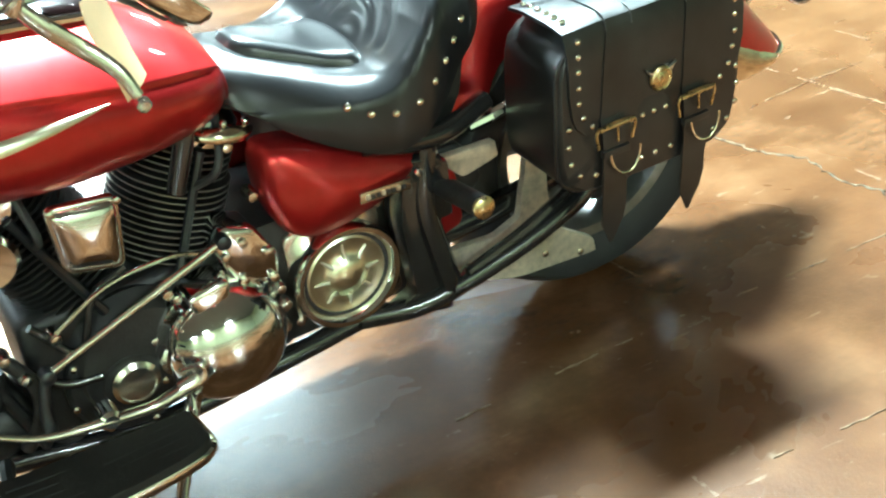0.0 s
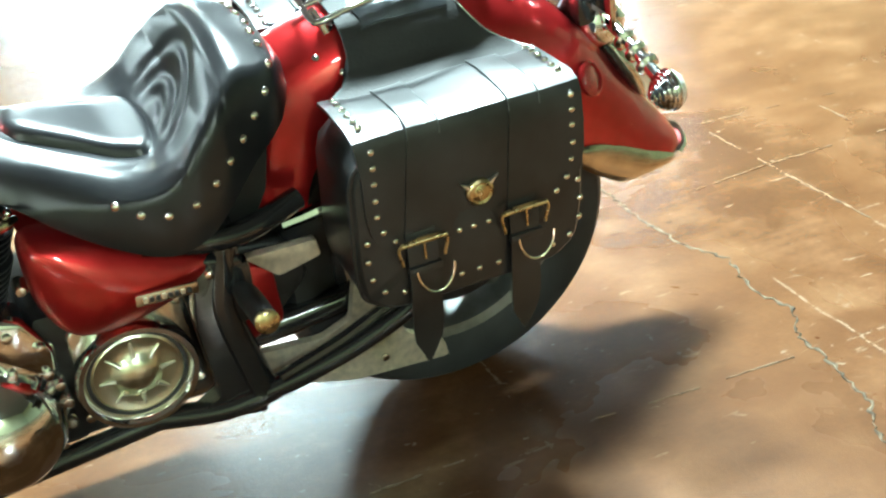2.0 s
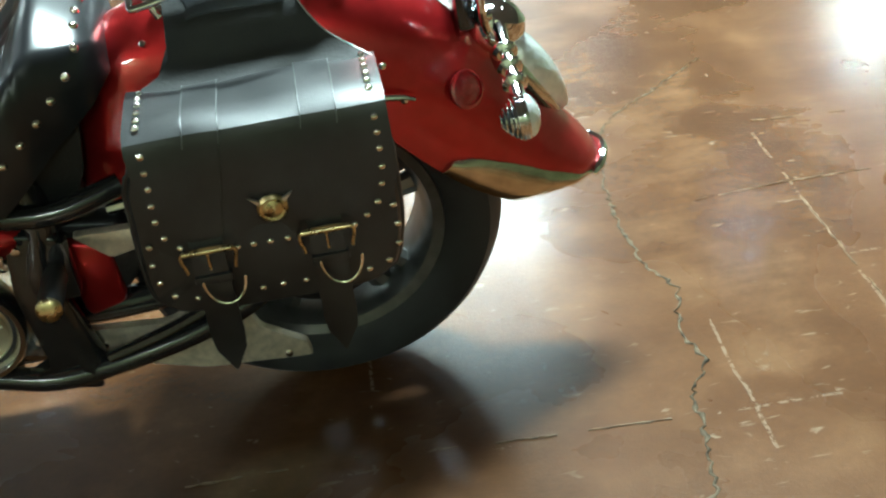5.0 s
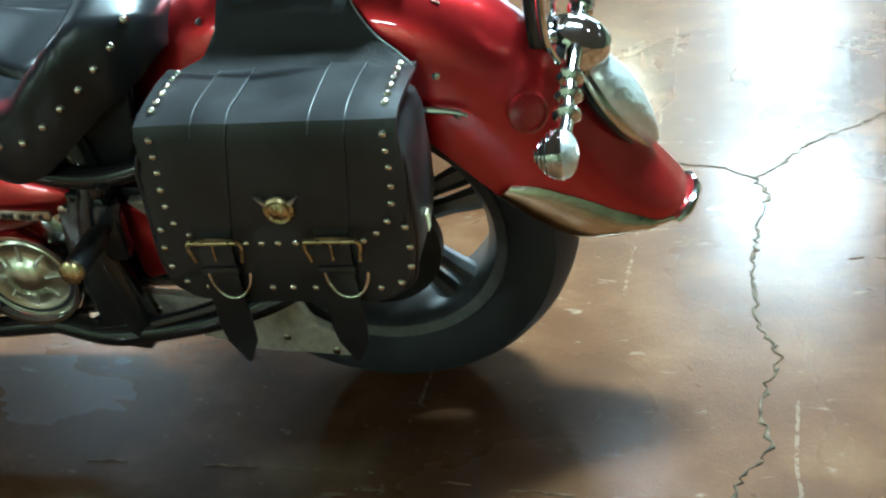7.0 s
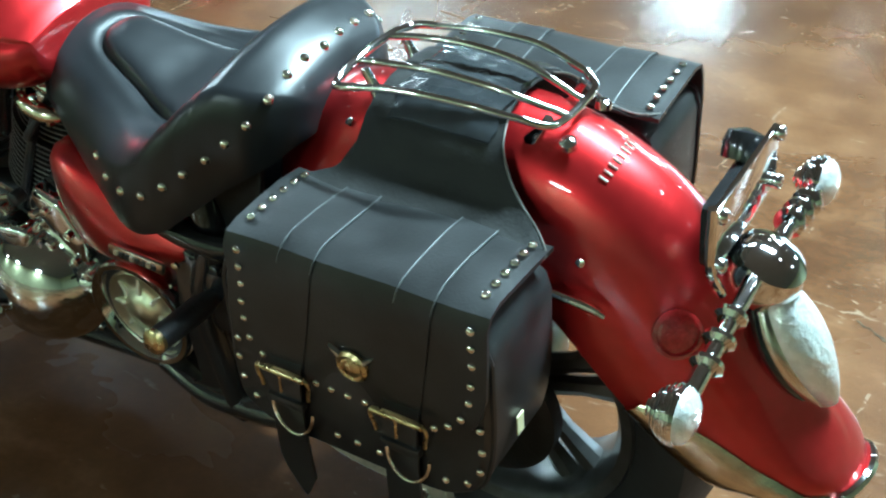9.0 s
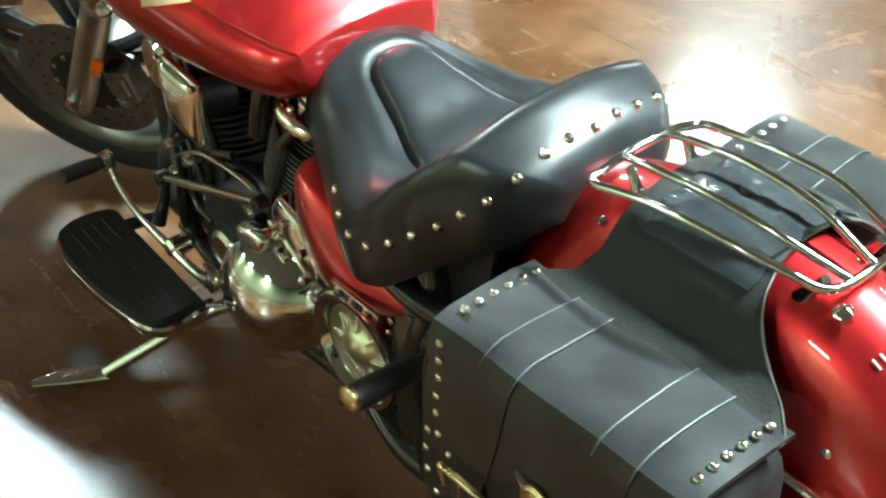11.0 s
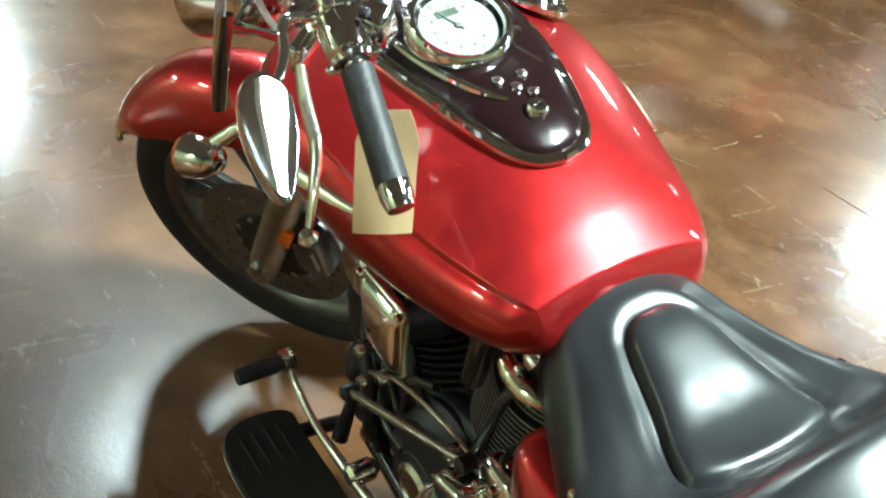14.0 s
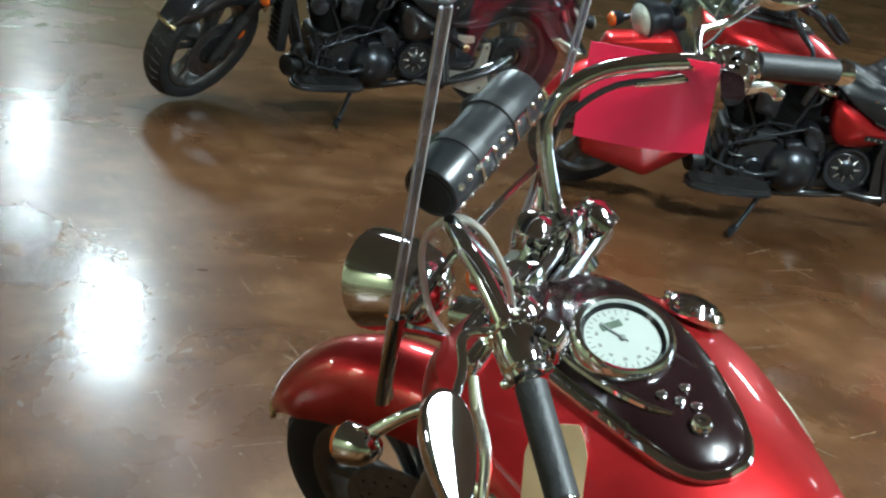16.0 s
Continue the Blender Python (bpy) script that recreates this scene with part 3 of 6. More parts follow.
        a, b = shape[j], shape[j + 1]
        y = a[0] + (b[0] - a[0]) * (v - j)
        dr = a[1] + (b[1] - a[1]) * (v - j)
        flat = Vector((0, (1 if u >= 0 else -1), 0))
        q = p + flat * hw * y - nrm * dp * dr
        side = min(1.0, dr * 1.6)
        return q + (nrm * (1 - side) + flat * side) * out

    def fender_sheet(s0, s1, u0, u1, out, thick, ns=40, nu=26):
        outer = [[fender_point(s0 + (s1 - s0) * i / ns, u0 + (u1 - u0) * j / nu, out) for j in range(nu + 1)] for i in range(ns + 1)]
        inner = [[fender_point(s0 + (s1 - s0) * i / ns, u0 + (u1 - u0) * j / nu, out - thick) for j in range(nu + 1)] for i in range(ns + 1)]
        return skin([o + n[::-1] for o, n in zip(outer, inner)])

    fender = P("rear_fender", fender_sheet(0, 1, -1, 1, 0, 0.006), RED, "glossy candy red rear fender")
    for s in (-1, 1):
        strips = []
        for i in range(25):
            f = i / 24
            wide = 0.07 + 0.30 * math.sin(math.pi * (0.06 + 0.80 * f ** 0.8)) ** 0.8
            us = [1.0 - wide * (1 - j / 8) for j in range(9)]
            outer = [fender_point(0.755 + 0.245 * f, s * u, 0.003 + 0.007 * math.sin(math.pi * j / 8) ** 0.7) for j, u in enumerate(us)]
            strips.append(outer + [fender_point(0.755 + 0.245 * f, s * u, 0.0005) for u in us[::-1]])
        P("fender_trim", skin(strips), TRIM_CHROME, "bulged chrome trim along the lower fender edge", fender)
    P("fender_tip", tube([fender_point(1.0, u, 0.006) for u in (-0.95, -0.5, 0, 0.5, 0.95)], 0.008, 8, 16), CHROME, "", fender)
    # maker's mark as plain raised bars
    mark = min((abs(fender_point(i / 100, 0).x - 0.158), i / 100) for i in range(40, 80))[1]
    for k in range(8):
        P("badge_bar", tube([fender_point(mark - 0.005, -0.24 + 0.045 * k, 0.0008), fender_point(mark + 0.006, -0.24 + 0.045 * k, 0.0008)], 0.0015, 6), PEWTER, "", fender)
    for s_, u_ in ((0.56, -0.62), (0.64, -0.72), (0.30, -0.55), (0.28, -0.40)):
        P("fender_bolt", lathe([(0.006, 0), (0.006, 0.004), (0.002, 0.006)], fender_point(s_, u_, 0), fender_point(s_, u_, 1) - fender_point(s_, u_, 0), 10), CHROME, "", fender)
    q = fender_point(0.70, -0.50, 0.003)
    out_dir = fender_point(0.70, -0.50, 1) - fender_point(0.70, -0.50, 0)
    P("side_reflector", lathe([(0.027, 0), (0.027, 0.006), (0.021, 0.009), (0.002, 0.010)], q, out_dir, 24), RED_LENS, "round red reflector", fender)
    P("reflector_ring", lathe([(0.026, 0), (0.031, 0.002), (0.031, 0.008), (0.026, 0.011)], q, out_dir, 24, True), RED_LENS, "", fender)
    P("fender_stay", tube([(-0.05, -0.128, 0.60), (0.06, -0.13, 0.60), (0.16, -0.122, 0.585), (0.19, -0.12, 0.575)], [0.005, 0.006, 0.005, 0.003], 8, 12), CHROME, "chrome stay", fender)

    # -- tail lamp, plate holder, turn signals --
    c0, c1 = Vector((0.348, 0, 0.588)), Vector((0.436, 0, 0.440))
    dv = (c1 - c0).normalized()
    nv = Vector((-dv.z, 0, dv.x)) * (1 if -dv.z > 0 else -1)

    def drop(lift, grow, high, n=24):
        rings = []
        for t in [i / 14 for i in range(15)]:
            p = c0.lerp(c1, t)
            w = grow * 0.044 * math.sin(math.pi * min(1, 0.10 + 0.86 * t)) ** 0.7 * (1.12 - 0.35 * t)
            hgt = high * math.sin(math.pi * min(1, 0.16 + 0.8 * t)) ** 0.6
            rings.append([p + nv * (lift + hgt * max(0, math.sin(a)) - 0.02 * max(0, -math.sin(a))) + Vector((0, w * math.cos(a), 0)) for a in (2 * math.pi * j / n for j in range(n))])
        return skin(rings)

    lamp = P("tail_lamp", drop(-0.006, 1.18, 0.022), CHROME_SOFT, "chrome teardrop tail lamp with clear lens")
    P("lens", drop(0.006, 1.0, 0.034), LENS, "pale clear faceted lens", lamp)
    P("gasket", drop(-0.012, 1.28, 0.012), BLACK, "", lamp)
    P("lamp_hood", lathe([(0.001, -0.040), (0.030, -0.038), (0.046, -0.022), (0.050, 0.004), (0.044, 0.024), (0.026, 0.036), (0.001, 0.040)], (0.338, 0, 0.614), (0.45, 0.0, 1.0), 28), CHROME, "polished chrome hood", lamp)
    bracket = P("plate_holder", box(-0.004, 0.004, -0.100, 0.100, -0.042, 0.042, 0.003), CHROME, "chrome number plate holder", None, pose(0.307, 0.0, 0.712, 0, -2, 0))
    for yy, zz in ((-0.092, 0.034), (0.092, 0.034), (-0.092, -0.034), (0.092, -0.034)):
        P("plate_bolt", lathe([(0.010, 0), (0.010, 0.006), (0.007, 0.010), (0.001, 0.011)], (0.004, yy, zz), (1, 0, 0), 12), CHROME, "", bracket)
    P("plate_backing", join(box(-0.035, -0.006, -0.055, 0.07, -0.075, 0.010, 0.010), lathe([(0.024, -0.02), (0.026, 0.0), (0.022, 0.014), (0.001, 0.02)], (-0.03, 0.075, 0.02), (0, 0.6, 1), 18)), BLACK, "", bracket)
    P("plate_hanger", tube([(0.0, -0.104, 0.05), (0.0, -0.105, -0.03), (0.01, -0.09, -0.075)], 0.006, 8, 10), CHROME, "", bracket)
    bar = P("signal_bar", tube([(0.334, -0.215, 0.592), (0.338, -0.09, 0.620), (0.34, 0, 0.630), (0.338, 0.09, 0.620), (0.334, 0.215, 0.592)], [0.012, 0.010, 0.014, 0.010, 0.012], 12, 24), CHROME, "chrome turn signal bar")
    for s in (-1, 1):
        for yy in (0.10, 0.135, 0.17):
            P("signal_collar", lathe([(0.014, -0.008), (0.020, -0.003), (0.020, 0.003), (0.014, 0.008)], (0.336, s * yy, 0.622 - (yy - 0.08) * 0.22), (0, s, -0.25), 16), CHROME, "", bar)
        body = P("rear_turn_signal", lathe([(0.002, -0.034)] + [(0.0345 * math.sin(0.12 + 1.50 * i / 24) ** 0.8 + (0.0011 if i % 4 < 2 else -0.0011), -0.033 + 0.037 * i / 24) for i in range(1, 25)] + [(0.033, 0.008)], (0.330, s * 0.242, 0.588), (1, 0, 0.06), 24), CHROME, "chrome ball turn signal")
        P("lens", lathe([(0.033, 0.006), (0.032, 0.012), (0.028, 0.018), (0.018, 0.024), (0.002, 0.026)], (0.330, s * 0.242, 0.588), (1, 0, 0.06), 24), LENS, "clear ribbed lens", body)
        for k in range(-4, 5):
            hz = 0.0065 * k
            wy = math.sqrt(0.031 ** 2 - hz ** 2)
            P("lens_rib", tube([(0.330 + 0.0255 - 0.017 * (yy ** 2 * wy ** 2 + hz ** 2) / 0.031 ** 2 + 0.06 * hz, s * 0.242 + wy * yy, 0.588 + hz) for yy in (-1, -0.6, 0, 0.6, 1)], 0.0022, 6), LENS, "", body)

    # -- luggage rack --
    rack = P("luggage_rack", tube([(-0.150, -0.099, 0.7935), (-0.180, -0.100, 0.788), (-0.191, -0.088, 0.787), (-0.190, -0.03, 0.795), (-0.186, 0.03, 0.795), (-0.183, 0.062, 0.790), (-0.172, 0.076, 0.789), (-0.145, 0.075, 0.7935)], 0.0055, 10, 44), CHROME, "chrome tube luggage rack over the rear fender")
    P("cross_bar", tube([(0.060, -0.074, 0.790), (0.082, -0.060, 0.780), (0.094, -0.035, 0.776), (0.098, 0.015, 0.778), (0.094, 0.05, 0.778), (0.075, 0.064, 0.786)], 0.0055, 10, 24), CHROME, "", rack)
    for rail in (((-0.152, -0.099, 0.7932), (-0.107, -0.097, 0.800), (-0.05, -0.096, 0.8045), (0.004, -0.092, 0.803), (0.062, -0.073, 0.789)),
                 ((-0.190, -0.045, 0.794), (-0.13, -0.052, 0.806), (-0.06, -0.054, 0.812), (0.02, -0.048, 0.804), (0.092, -0.024, 0.777)),
                 ((-0.187, 0.022, 0.795), (-0.13, 0.020, 0.807), (-0.06, 0.020, 0.812), (0.02, 0.018, 0.804), (0.097, 0.012, 0.778)),
                 ((-0.147, 0.075, 0.7932), (-0.10, 0.074, 0.800), (-0.05, 0.073, 0.804), (0.01, 0.072, 0.802), (0.077, 0.063, 0.7855))):
        P("rail", tube(rail, 0.0048, 10, 26), CHROME, "", rack)
    for xx, zz, reach in ((-0.178, 0.752, -0.010), (0.080, 0.748, 0.012)):
        for s in (-1, 1):
            P("rack_foot", tube([(xx - 2 * reach, s * 0.045, zz - 0.004), (xx - reach, s * 0.046, zz + 0.014), (xx, s * 0.047, zz + 0.034)], [0.012, 0.007, 0.006], 10, 8), CHROME, "", rack)
            P("rack_bolt", lathe([(0.011, -0.004), (0.011, 0.005), (0.006, 0.009), (0.001, 0.010)], (xx + 0.026, s * 0.048, zz + 0.006), (0, 0.3 * s, 1), 12), CHROME, "", rack)

    # -- seat --
    hw_t = [(-0.735, 0.085), (-0.69, 0.122), (-0.64, 0.144), (-0.57, 0.176), (-0.49, 0.210), (-0.43, 0.214), (-0.38, 0.198), (-0.335, 0.172), (-0.30, 0.156), (-0.272, 0.134), (-0.252, 0.105), (-0.244, 0.080)]
    top_t = [(-0.735, 0.742), (-0.69, 0.727), (-0.64, 0.710), (-0.57, 0.682), (-0.50, 0.655), (-0.450, 0.660), (-0.400, 0.718), (-0.363, 0.776), (-0.344, 0.796), (-0.329, 0.799), (-0.300, 0.788), (-0.272, 0.774), (-0.254, 0.756), (-0.244, 0.735)]
    edge_t = [(-0.735, -0.05), (-0.64, -0.042), (-0.57, -0.02), (-0.50, 0.012), (-0.44, 0.027), (-0.395, 0.006), (-0.355, -0.03), (-0.325, -0.034), (-0.272, -0.020), (-0.244, -0.006)]
    low_t = [(-0.735, 0.675), (-0.69, 0.655), (-0.62, 0.600), (-0.55, 0.562), (-0.48, 0.545), (-0.42, 0.562), (-0.37, 0.600), (-0.33, 0.632), (-0.272, 0.668), (-0.244, 0.690)]

    def seat_top(x, v):
        a = abs(v)
        z = lerp(top_t, x) + lerp(edge_t, x) * a ** 2.2
        thr = 0.68 + 0.19 * min(1.0, max(0.0, (x + 0.53) / 0.12))
        return z - 0.026 * (max(0, a - thr) / (1 - thr)) ** 2

    pad_line = [(-0.656, 0.0), (-0.653, 0.026), (-0.632, 0.048), (-0.56, 0.070), (-0.492, 0.095), (-0.468, 0.090), (-0.456, 0.055), (-0.452, 0.0)]
    pad_line += [(x, -y) for x, y in pad_line[-2:0:-1]]
    smooth = spline([(*p, 0) for p in pad_line + [pad_line[0]]], 96)[:-1]
    pc = Vector((-0.53, 0, 0))
    turns = sorted((math.atan2(p.y, p.x - pc.x), math.hypot(p.x - pc.x, p.y)) for p in smooth)
    turns = [(turns[-1][0] - 2 * math.pi, turns[-1][1])] + turns + [(turns[0][0] + 2 * math.pi, turns[0][1])]

    def relief(x, y):
        """Sunk seam and soft welt round the cushion, and nested padded arches on the backrest."""
        away = math.hypot(x - pc.x, y)
        at = math.atan2(y, x - pc.x)
        k = next(i for i in range(1, len(turns)) if turns[i][0] >= at)
        (a0, r0), (a1, r1) = turns[k - 1], turns[k]
        gap = away - (r0 + (r1 - r0) * (at - a0) / max(1e-6, a1 - a0))
        z = -0.003 * math.exp(-((gap - 0.005) / 0.008) ** 2) + 0.0018 * math.exp(-((gap - 0.024) / 0.010) ** 2) * (1 if x < -0.49 else 0.25)
        e = math.hypot((x + 0.448) / 0.092, y / 0.132)
        if x > -0.448 and e < 1.0:
            rise = min(1.0, (x + 0.448) / 0.02)
            z -= rise * 0.0085 * (0.5 - 0.5 * math.cos(2 * math.pi * 3.5 * (1 - e))) * min(1.0, e * 2.5)
        return z

    rings = []
    xs = [-0.735 + 0.245 * i / 54 for i in range(54)] + [-0.49 + 0.14 * i / 56 for i in range(56)] + [-0.35 + 0.106 * i / 16 for i in range(17)]
    ws = [0.035 * i for i in range(24)] + [0.84, 0.88, 0.92, 0.95, 0.975, 1.0]
    for x in xs:
        hw = lerp(hw_t, x)
        ring = [(x, hw * v, seat_top(x, v) + relief(x, hw * v)) for v in [-w for w in ws[:0:-1]] + ws]
        zl, ze = lerp(low_t, x), seat_top(x, 1)
        side = [(x, hw * k, ze + (zl - ze) * f) for k, f in ((1.015, 0.12), (1.04, 0.4), (1.045, 0.75), (1.02, 1.0))]
        ring += side + [(x, 0.0, zl + 0.01)] + [(a, -b, c) for a, b, c in side[::-1]]
        rings.append(ring)
    seat = P("seat", skin(rings), SEAT_LEATHER, "wide black leather solo seat with studded skirt and nested back ribs")

    def on_seat(x, y, lift):
        return Vector((x, y, seat_top(x, y / lerp(hw_t, x)) + lift))
    lifts = ((1.05, -0.007), (1.025, -0.002), (0.99, 0.004), (0.96, 0.009), (0.92, 0.0125), (0.86, 0.0155), (0.78, 0.0175), (0.68, 0.0185), (0.56, 0.019), (0.42, 0.019), (0.28, 0.019), (0.14, 0.019))
    pad_mesh = skin([[on_seat(pc.x + (p.x - pc.x) * k, p.y * k, h) for p in smooth] for k, h in lifts], True, False)
    pad_mesh.verts.ensure_lookup_table()
    pad_mesh.faces.new(pad_mesh.verts[-len(smooth):])
    P("seat_pad", pad_mesh, SEAT_LEATHER, "raised triangular cushion panel", seat)
    half_row = [Vector(p) for p in ((-0.545, -0.192, 0.636), (-0.507, -0.201, 0.618), (-0.478, -0.210, 0.613), (-0.446, -0.211, 0.617), (-0.408, -0.211, 0.638), (-0.376, -0.202, 0.660), (-0.352, -0.184, 0.678), (-0.326, -0.166, 0.701), (-0.302, -0.147, 0.725), (-0.289, -0.116, 0.745), (-0.2825, -0.079, 0.760), (-0.279, -0.045, 0.770))]
    fine_row = spline(half_row + [Vector((-0.277, 0, 0.766))] + [Vector((p.x, -p.y, p.z)) for p in half_row[::-1]], 400)
    shaped = seat.evaluated_get(bpy.context.evaluated_depsgraph_get())
    walked, last = 1.0, fine_row[0]
    for p in fine_row:
        walked += (p - last).length
        last = p
        if walked > 0.0372:
            walked = 0.0
            hit, spot, facing, _ = shaped.closest_point_on_mesh(p)
            stud(spot, facing, seat, SEAT_STUD)

    # -- fuel tank with console --
    # station, crease half-width, crease height, crown height, widest half-width, its height, underside
    tank_rows = [(-0.690, 0.085, 0.690, 0.700, 0.090, 0.680, 0.670), (-0.698, 0.112, 0.712, 0.728, 0.118, 0.695, 0.665), (-0.706, 0.118, 0.734, 0.751, 0.126, 0.705, 0.662), (-0.716, 0.126, 0.741, 0.762, 0.142, 0.708, 0.656), (-0.76, 0.149, 0.756, 0.796, 0.170, 0.716, 0.646), (-0.835, 0.172, 0.772, 0.832, 0.194, 0.730, 0.643), (-0.92, 0.192, 0.796, 0.862, 0.213, 0.750, 0.646), (-1.0, 0.206, 0.818, 0.882, 0.226, 0.768, 0.652), (-1.1, 0.212, 0.838, 0.896, 0.231, 0.788, 0.668), (-1.2, 0.190, 0.850, 0.898, 0.212, 0.80, 0.690), (-1.26, 0.145, 0.852, 0.890, 0.172, 0.805, 0.712), (-1.295, 0.085, 0.846, 0.868, 0.110, 0.80, 0.738)]

    def tank_section(x):
        tables = [[(-r[0], r[k]) for r in tank_rows] for k in range(1, 7)]
        if x > -0.735:
            return [lerp(t, -x) for t in tables]
        reach = min(0.045, -0.735 - x + 0.004)
        return [sum(lerp(t, -x + reach * d) * k for d, k in ((-1, 1), (-0.5, 2), (0, 3), (0.5, 2), (1, 1))) / 9 for t in tables]

    def tank_top(x, y):
        yc, zc, zt, w, zm, zb = tank_section(x)
        return zt - (zt - zc) * min(1.0, abs(y) / yc) ** 2.3

    rings = []
    stations = [-0.690, -0.694, -0.698, -0.702, -0.7055, -0.707, -0.7085, -0.712, -0.72, -0.73] + [-0.74 - 0.555 * i / 40 for i in range(41)]
    for x in stations:
        yc, zc, zt, w, zm, zb = tank_section(x)
        g = 0.012 * min(1.0, max(0.0, (-0.70 - x) / 0.03)) * min(1.0, max(0.15, (x + 1.25) / 0.3))
        half_ring = [(yc * k, zt - (zt - zc) * k ** 2.3) for k in (0.14, 0.28, 0.42, 0.56, 0.69, 0.81, 0.91, 0.97, 0.995, 1.0)]
        half_ring += [(yc + 0.15 * g, zc - 0.25 * g), (yc + 0.1 * g, zc - 0.8 * g), (yc + 0.30 * (w - yc), zc - 0.8 * g - 0.10 * (zc - g - zm)), (yc + 0.66 * (w - yc), zc - g - 0.30 * (zc - g - zm)), (yc + 0.92 * (w - yc), zm + 0.30 * (zc - g - zm)), (w, zm), (w * 0.985, zm - 0.3 * (zm - zb)), (w * 0.93, zm - 0.62 * (zm - zb)), (w * 0.82, zm - 0.9 * (zm - zb)), (w * 0.68, zb), (w * 0.3, zb)]
        rings.append([(x, 0, zt)] + [(x, y, z) for y, z in half_ring] + [(x, 0, zb)] + [(x, -y, z) for y, z in half_ring[::-1]])
    tank = P("fuel_tank", skin(rings), RED, "glossy candy red teardrop fuel tank", None, None, 1)
    for s in (-1, 1):
        P("tank_emblem", tube([(-0.893, s * 0.199, 0.772), (-0.95, s * 0.215, 0.774), (-1.0, s * 0.224, 0.776), (-1.06, s * 0.228, 0.778), (-1.14, s * 0.226, 0.783)], [0.001, 0.006, 0.011, 0.016, 0.004], 8, 22, 0.45), GILT_TINT, "gilt wing-shaped tank emblem", tank)
    con = [(-0.824, 0.0), (-0.832, 0.032), (-0.86, 0.056), (-0.92, 0.078), (-1.0, 0.096), (-1.08, 0.106), (-1.16, 0.104), (-1.23, 0.090), (-1.265, 0.05), (-1.272, 0)]
    con += [(x, -y) for x, y in con[-2:0:-1]]
    con = [(p.x, p.y) for p in spline([(*q, 0) for q in con + con[:1]], 72)[:-1]]
    cm = -1.04

    def con_ring(k, h):
        return [(cm + (x - cm) * k, y * k, tank_top(cm + (x - cm) * k, y * k) + h) for x, y in con]
    console = P("console", skin([con_ring(1.0, -0.004), con_ring(1.0, 0.010), con_ring(0.96, 0.018), con_ring(0.8, 0.022), con_ring(0.5, 0.024), con_ring(0.1, 0.024)]), RED_DARK, "dark burgundy tank console with chrome edge", tank)
    edge = con_ring(1.01, 0.006)
    P("console_trim", tube(edge + edge[:1], 0.0075, 8), CHROME, "chrome edge trim", tank)
    g = Vector((-1.018, -0.014, 0.922))
    gn = Vector((0.44, -0.05, 1)).normalized()
    gauge = P("speedometer", lathe([(0.070, -0.075), (0.079, -0.004), (0.077, 0.010), (0.071, 0.016), (0.065, 0.014), (0.062, 0.004), (0.060, -0.075)], g, gn, 48, True), CHROME, "round speedometer with chrome bezel and white dial")
    P("dial", lathe([(0.0625, -0.002), (0.0625, 0.001), (0.001, 0.0012)], g, gn, 40), DIAL, "white dial face", gauge)
    gx = Vector((1, 0, -0.44)).normalized()
    fx = Matrix((gx, gn.cross(gx), gn)).transposed().to_4x4()
    fx.translation = g
    for k in range(25):
        a = radians(-40 + 260 * k / 24)
        d = Vector((-math.sin(a), math.cos(a), 0))
        r0 = 0.049 if k % 2 else 0.045
        P("tick_mark", moved(box(-0.0008, 0.0008, r0, 0.054, 0.0013, 0.0018), fx @ Matrix.Rotation(a + math.pi / 2, 4, "Z")), FADED, "", gauge)
    for k in range(9):
        a = radians(-40 + 260 * k / 8)
        P("numeral_bar", moved(box(-0.0030, 0.0030, 0.036, 0.0405, 0.0013, 0.0017), fx @ Matrix.Rotation(a + math.pi / 2, 4, "Z")), FADED, "", gauge)
    P("needle", moved(box(-0.0009, 0.0009, -0.010, 0.036, 0.0025, 0.004), fx @ Matrix.Rotation(radians(118), 4, "Z")), FADED, "thin pale needle", gauge)
    P("needle_cap", moved(lathe([(0.0045, 0.001), (0.0045, 0.005), (0.002, 0.006)], (0, 0, 0), (0, 0, 1), 14), fx), FADED, "", gauge)
    P("display", moved(box(-0.006, 0.006, -0.017, 0.017, 0.0014, 0.0026), fx @ pose(-0.027, -0.004, 0)), LCD, "small grey display", gauge)
    # black ring painting the shade inside the bezel
    P("glass_rim", lathe([(0.057, 0.0015), (0.0635, 0.008), (0.0635, 0.0015)], g, gn, 40, True), BLACK, "", gauge)
    gauge.matrix_local = Matrix.Translation(g) @ Matrix.Scale(0.86, 4) @ Matrix.Translation(-g)
    for dx, dy in ((0.026, -0.018), (0.026, 0.016), (0.042, -0.002), (0.056, 0.012)):
        P("warning_light", lathe([(0.0075, 0), (0.0075, 0.004), (0.005, 0.006), (0.001, 0.007)], (-0.955 + dx, dy, tank_top(-0.955 + dx, dy) + 0.022), (0.12, 0, 1), 14), CHROME, "", console)
    P("key_lock", lathe([(0.014, 0), (0.014, 0.008), (0.011, 0.012), (0.005, 0.012), (0.004, 0.008), (0.001, 0.008)], (-0.875, 0, tank_top(-0.875, 0) + 0.020), (0.25, 0, 1), 24), CHROME, "chrome ignition lock", console)
    arc = [(-1.10, -0.083), (-1.03, -0.082), (-0.97, -0.068), (-0.925, -0.046), (-0.90, -0.022)]
    P("console_bead", tube([(x, y, tank_top(x, y) + 0.0235) for x, y in arc], [0.003, 0.0055, 0.006, 0.0055, 0.003], 8, 22), CHROME, "curved chrome bead round the dial", console)
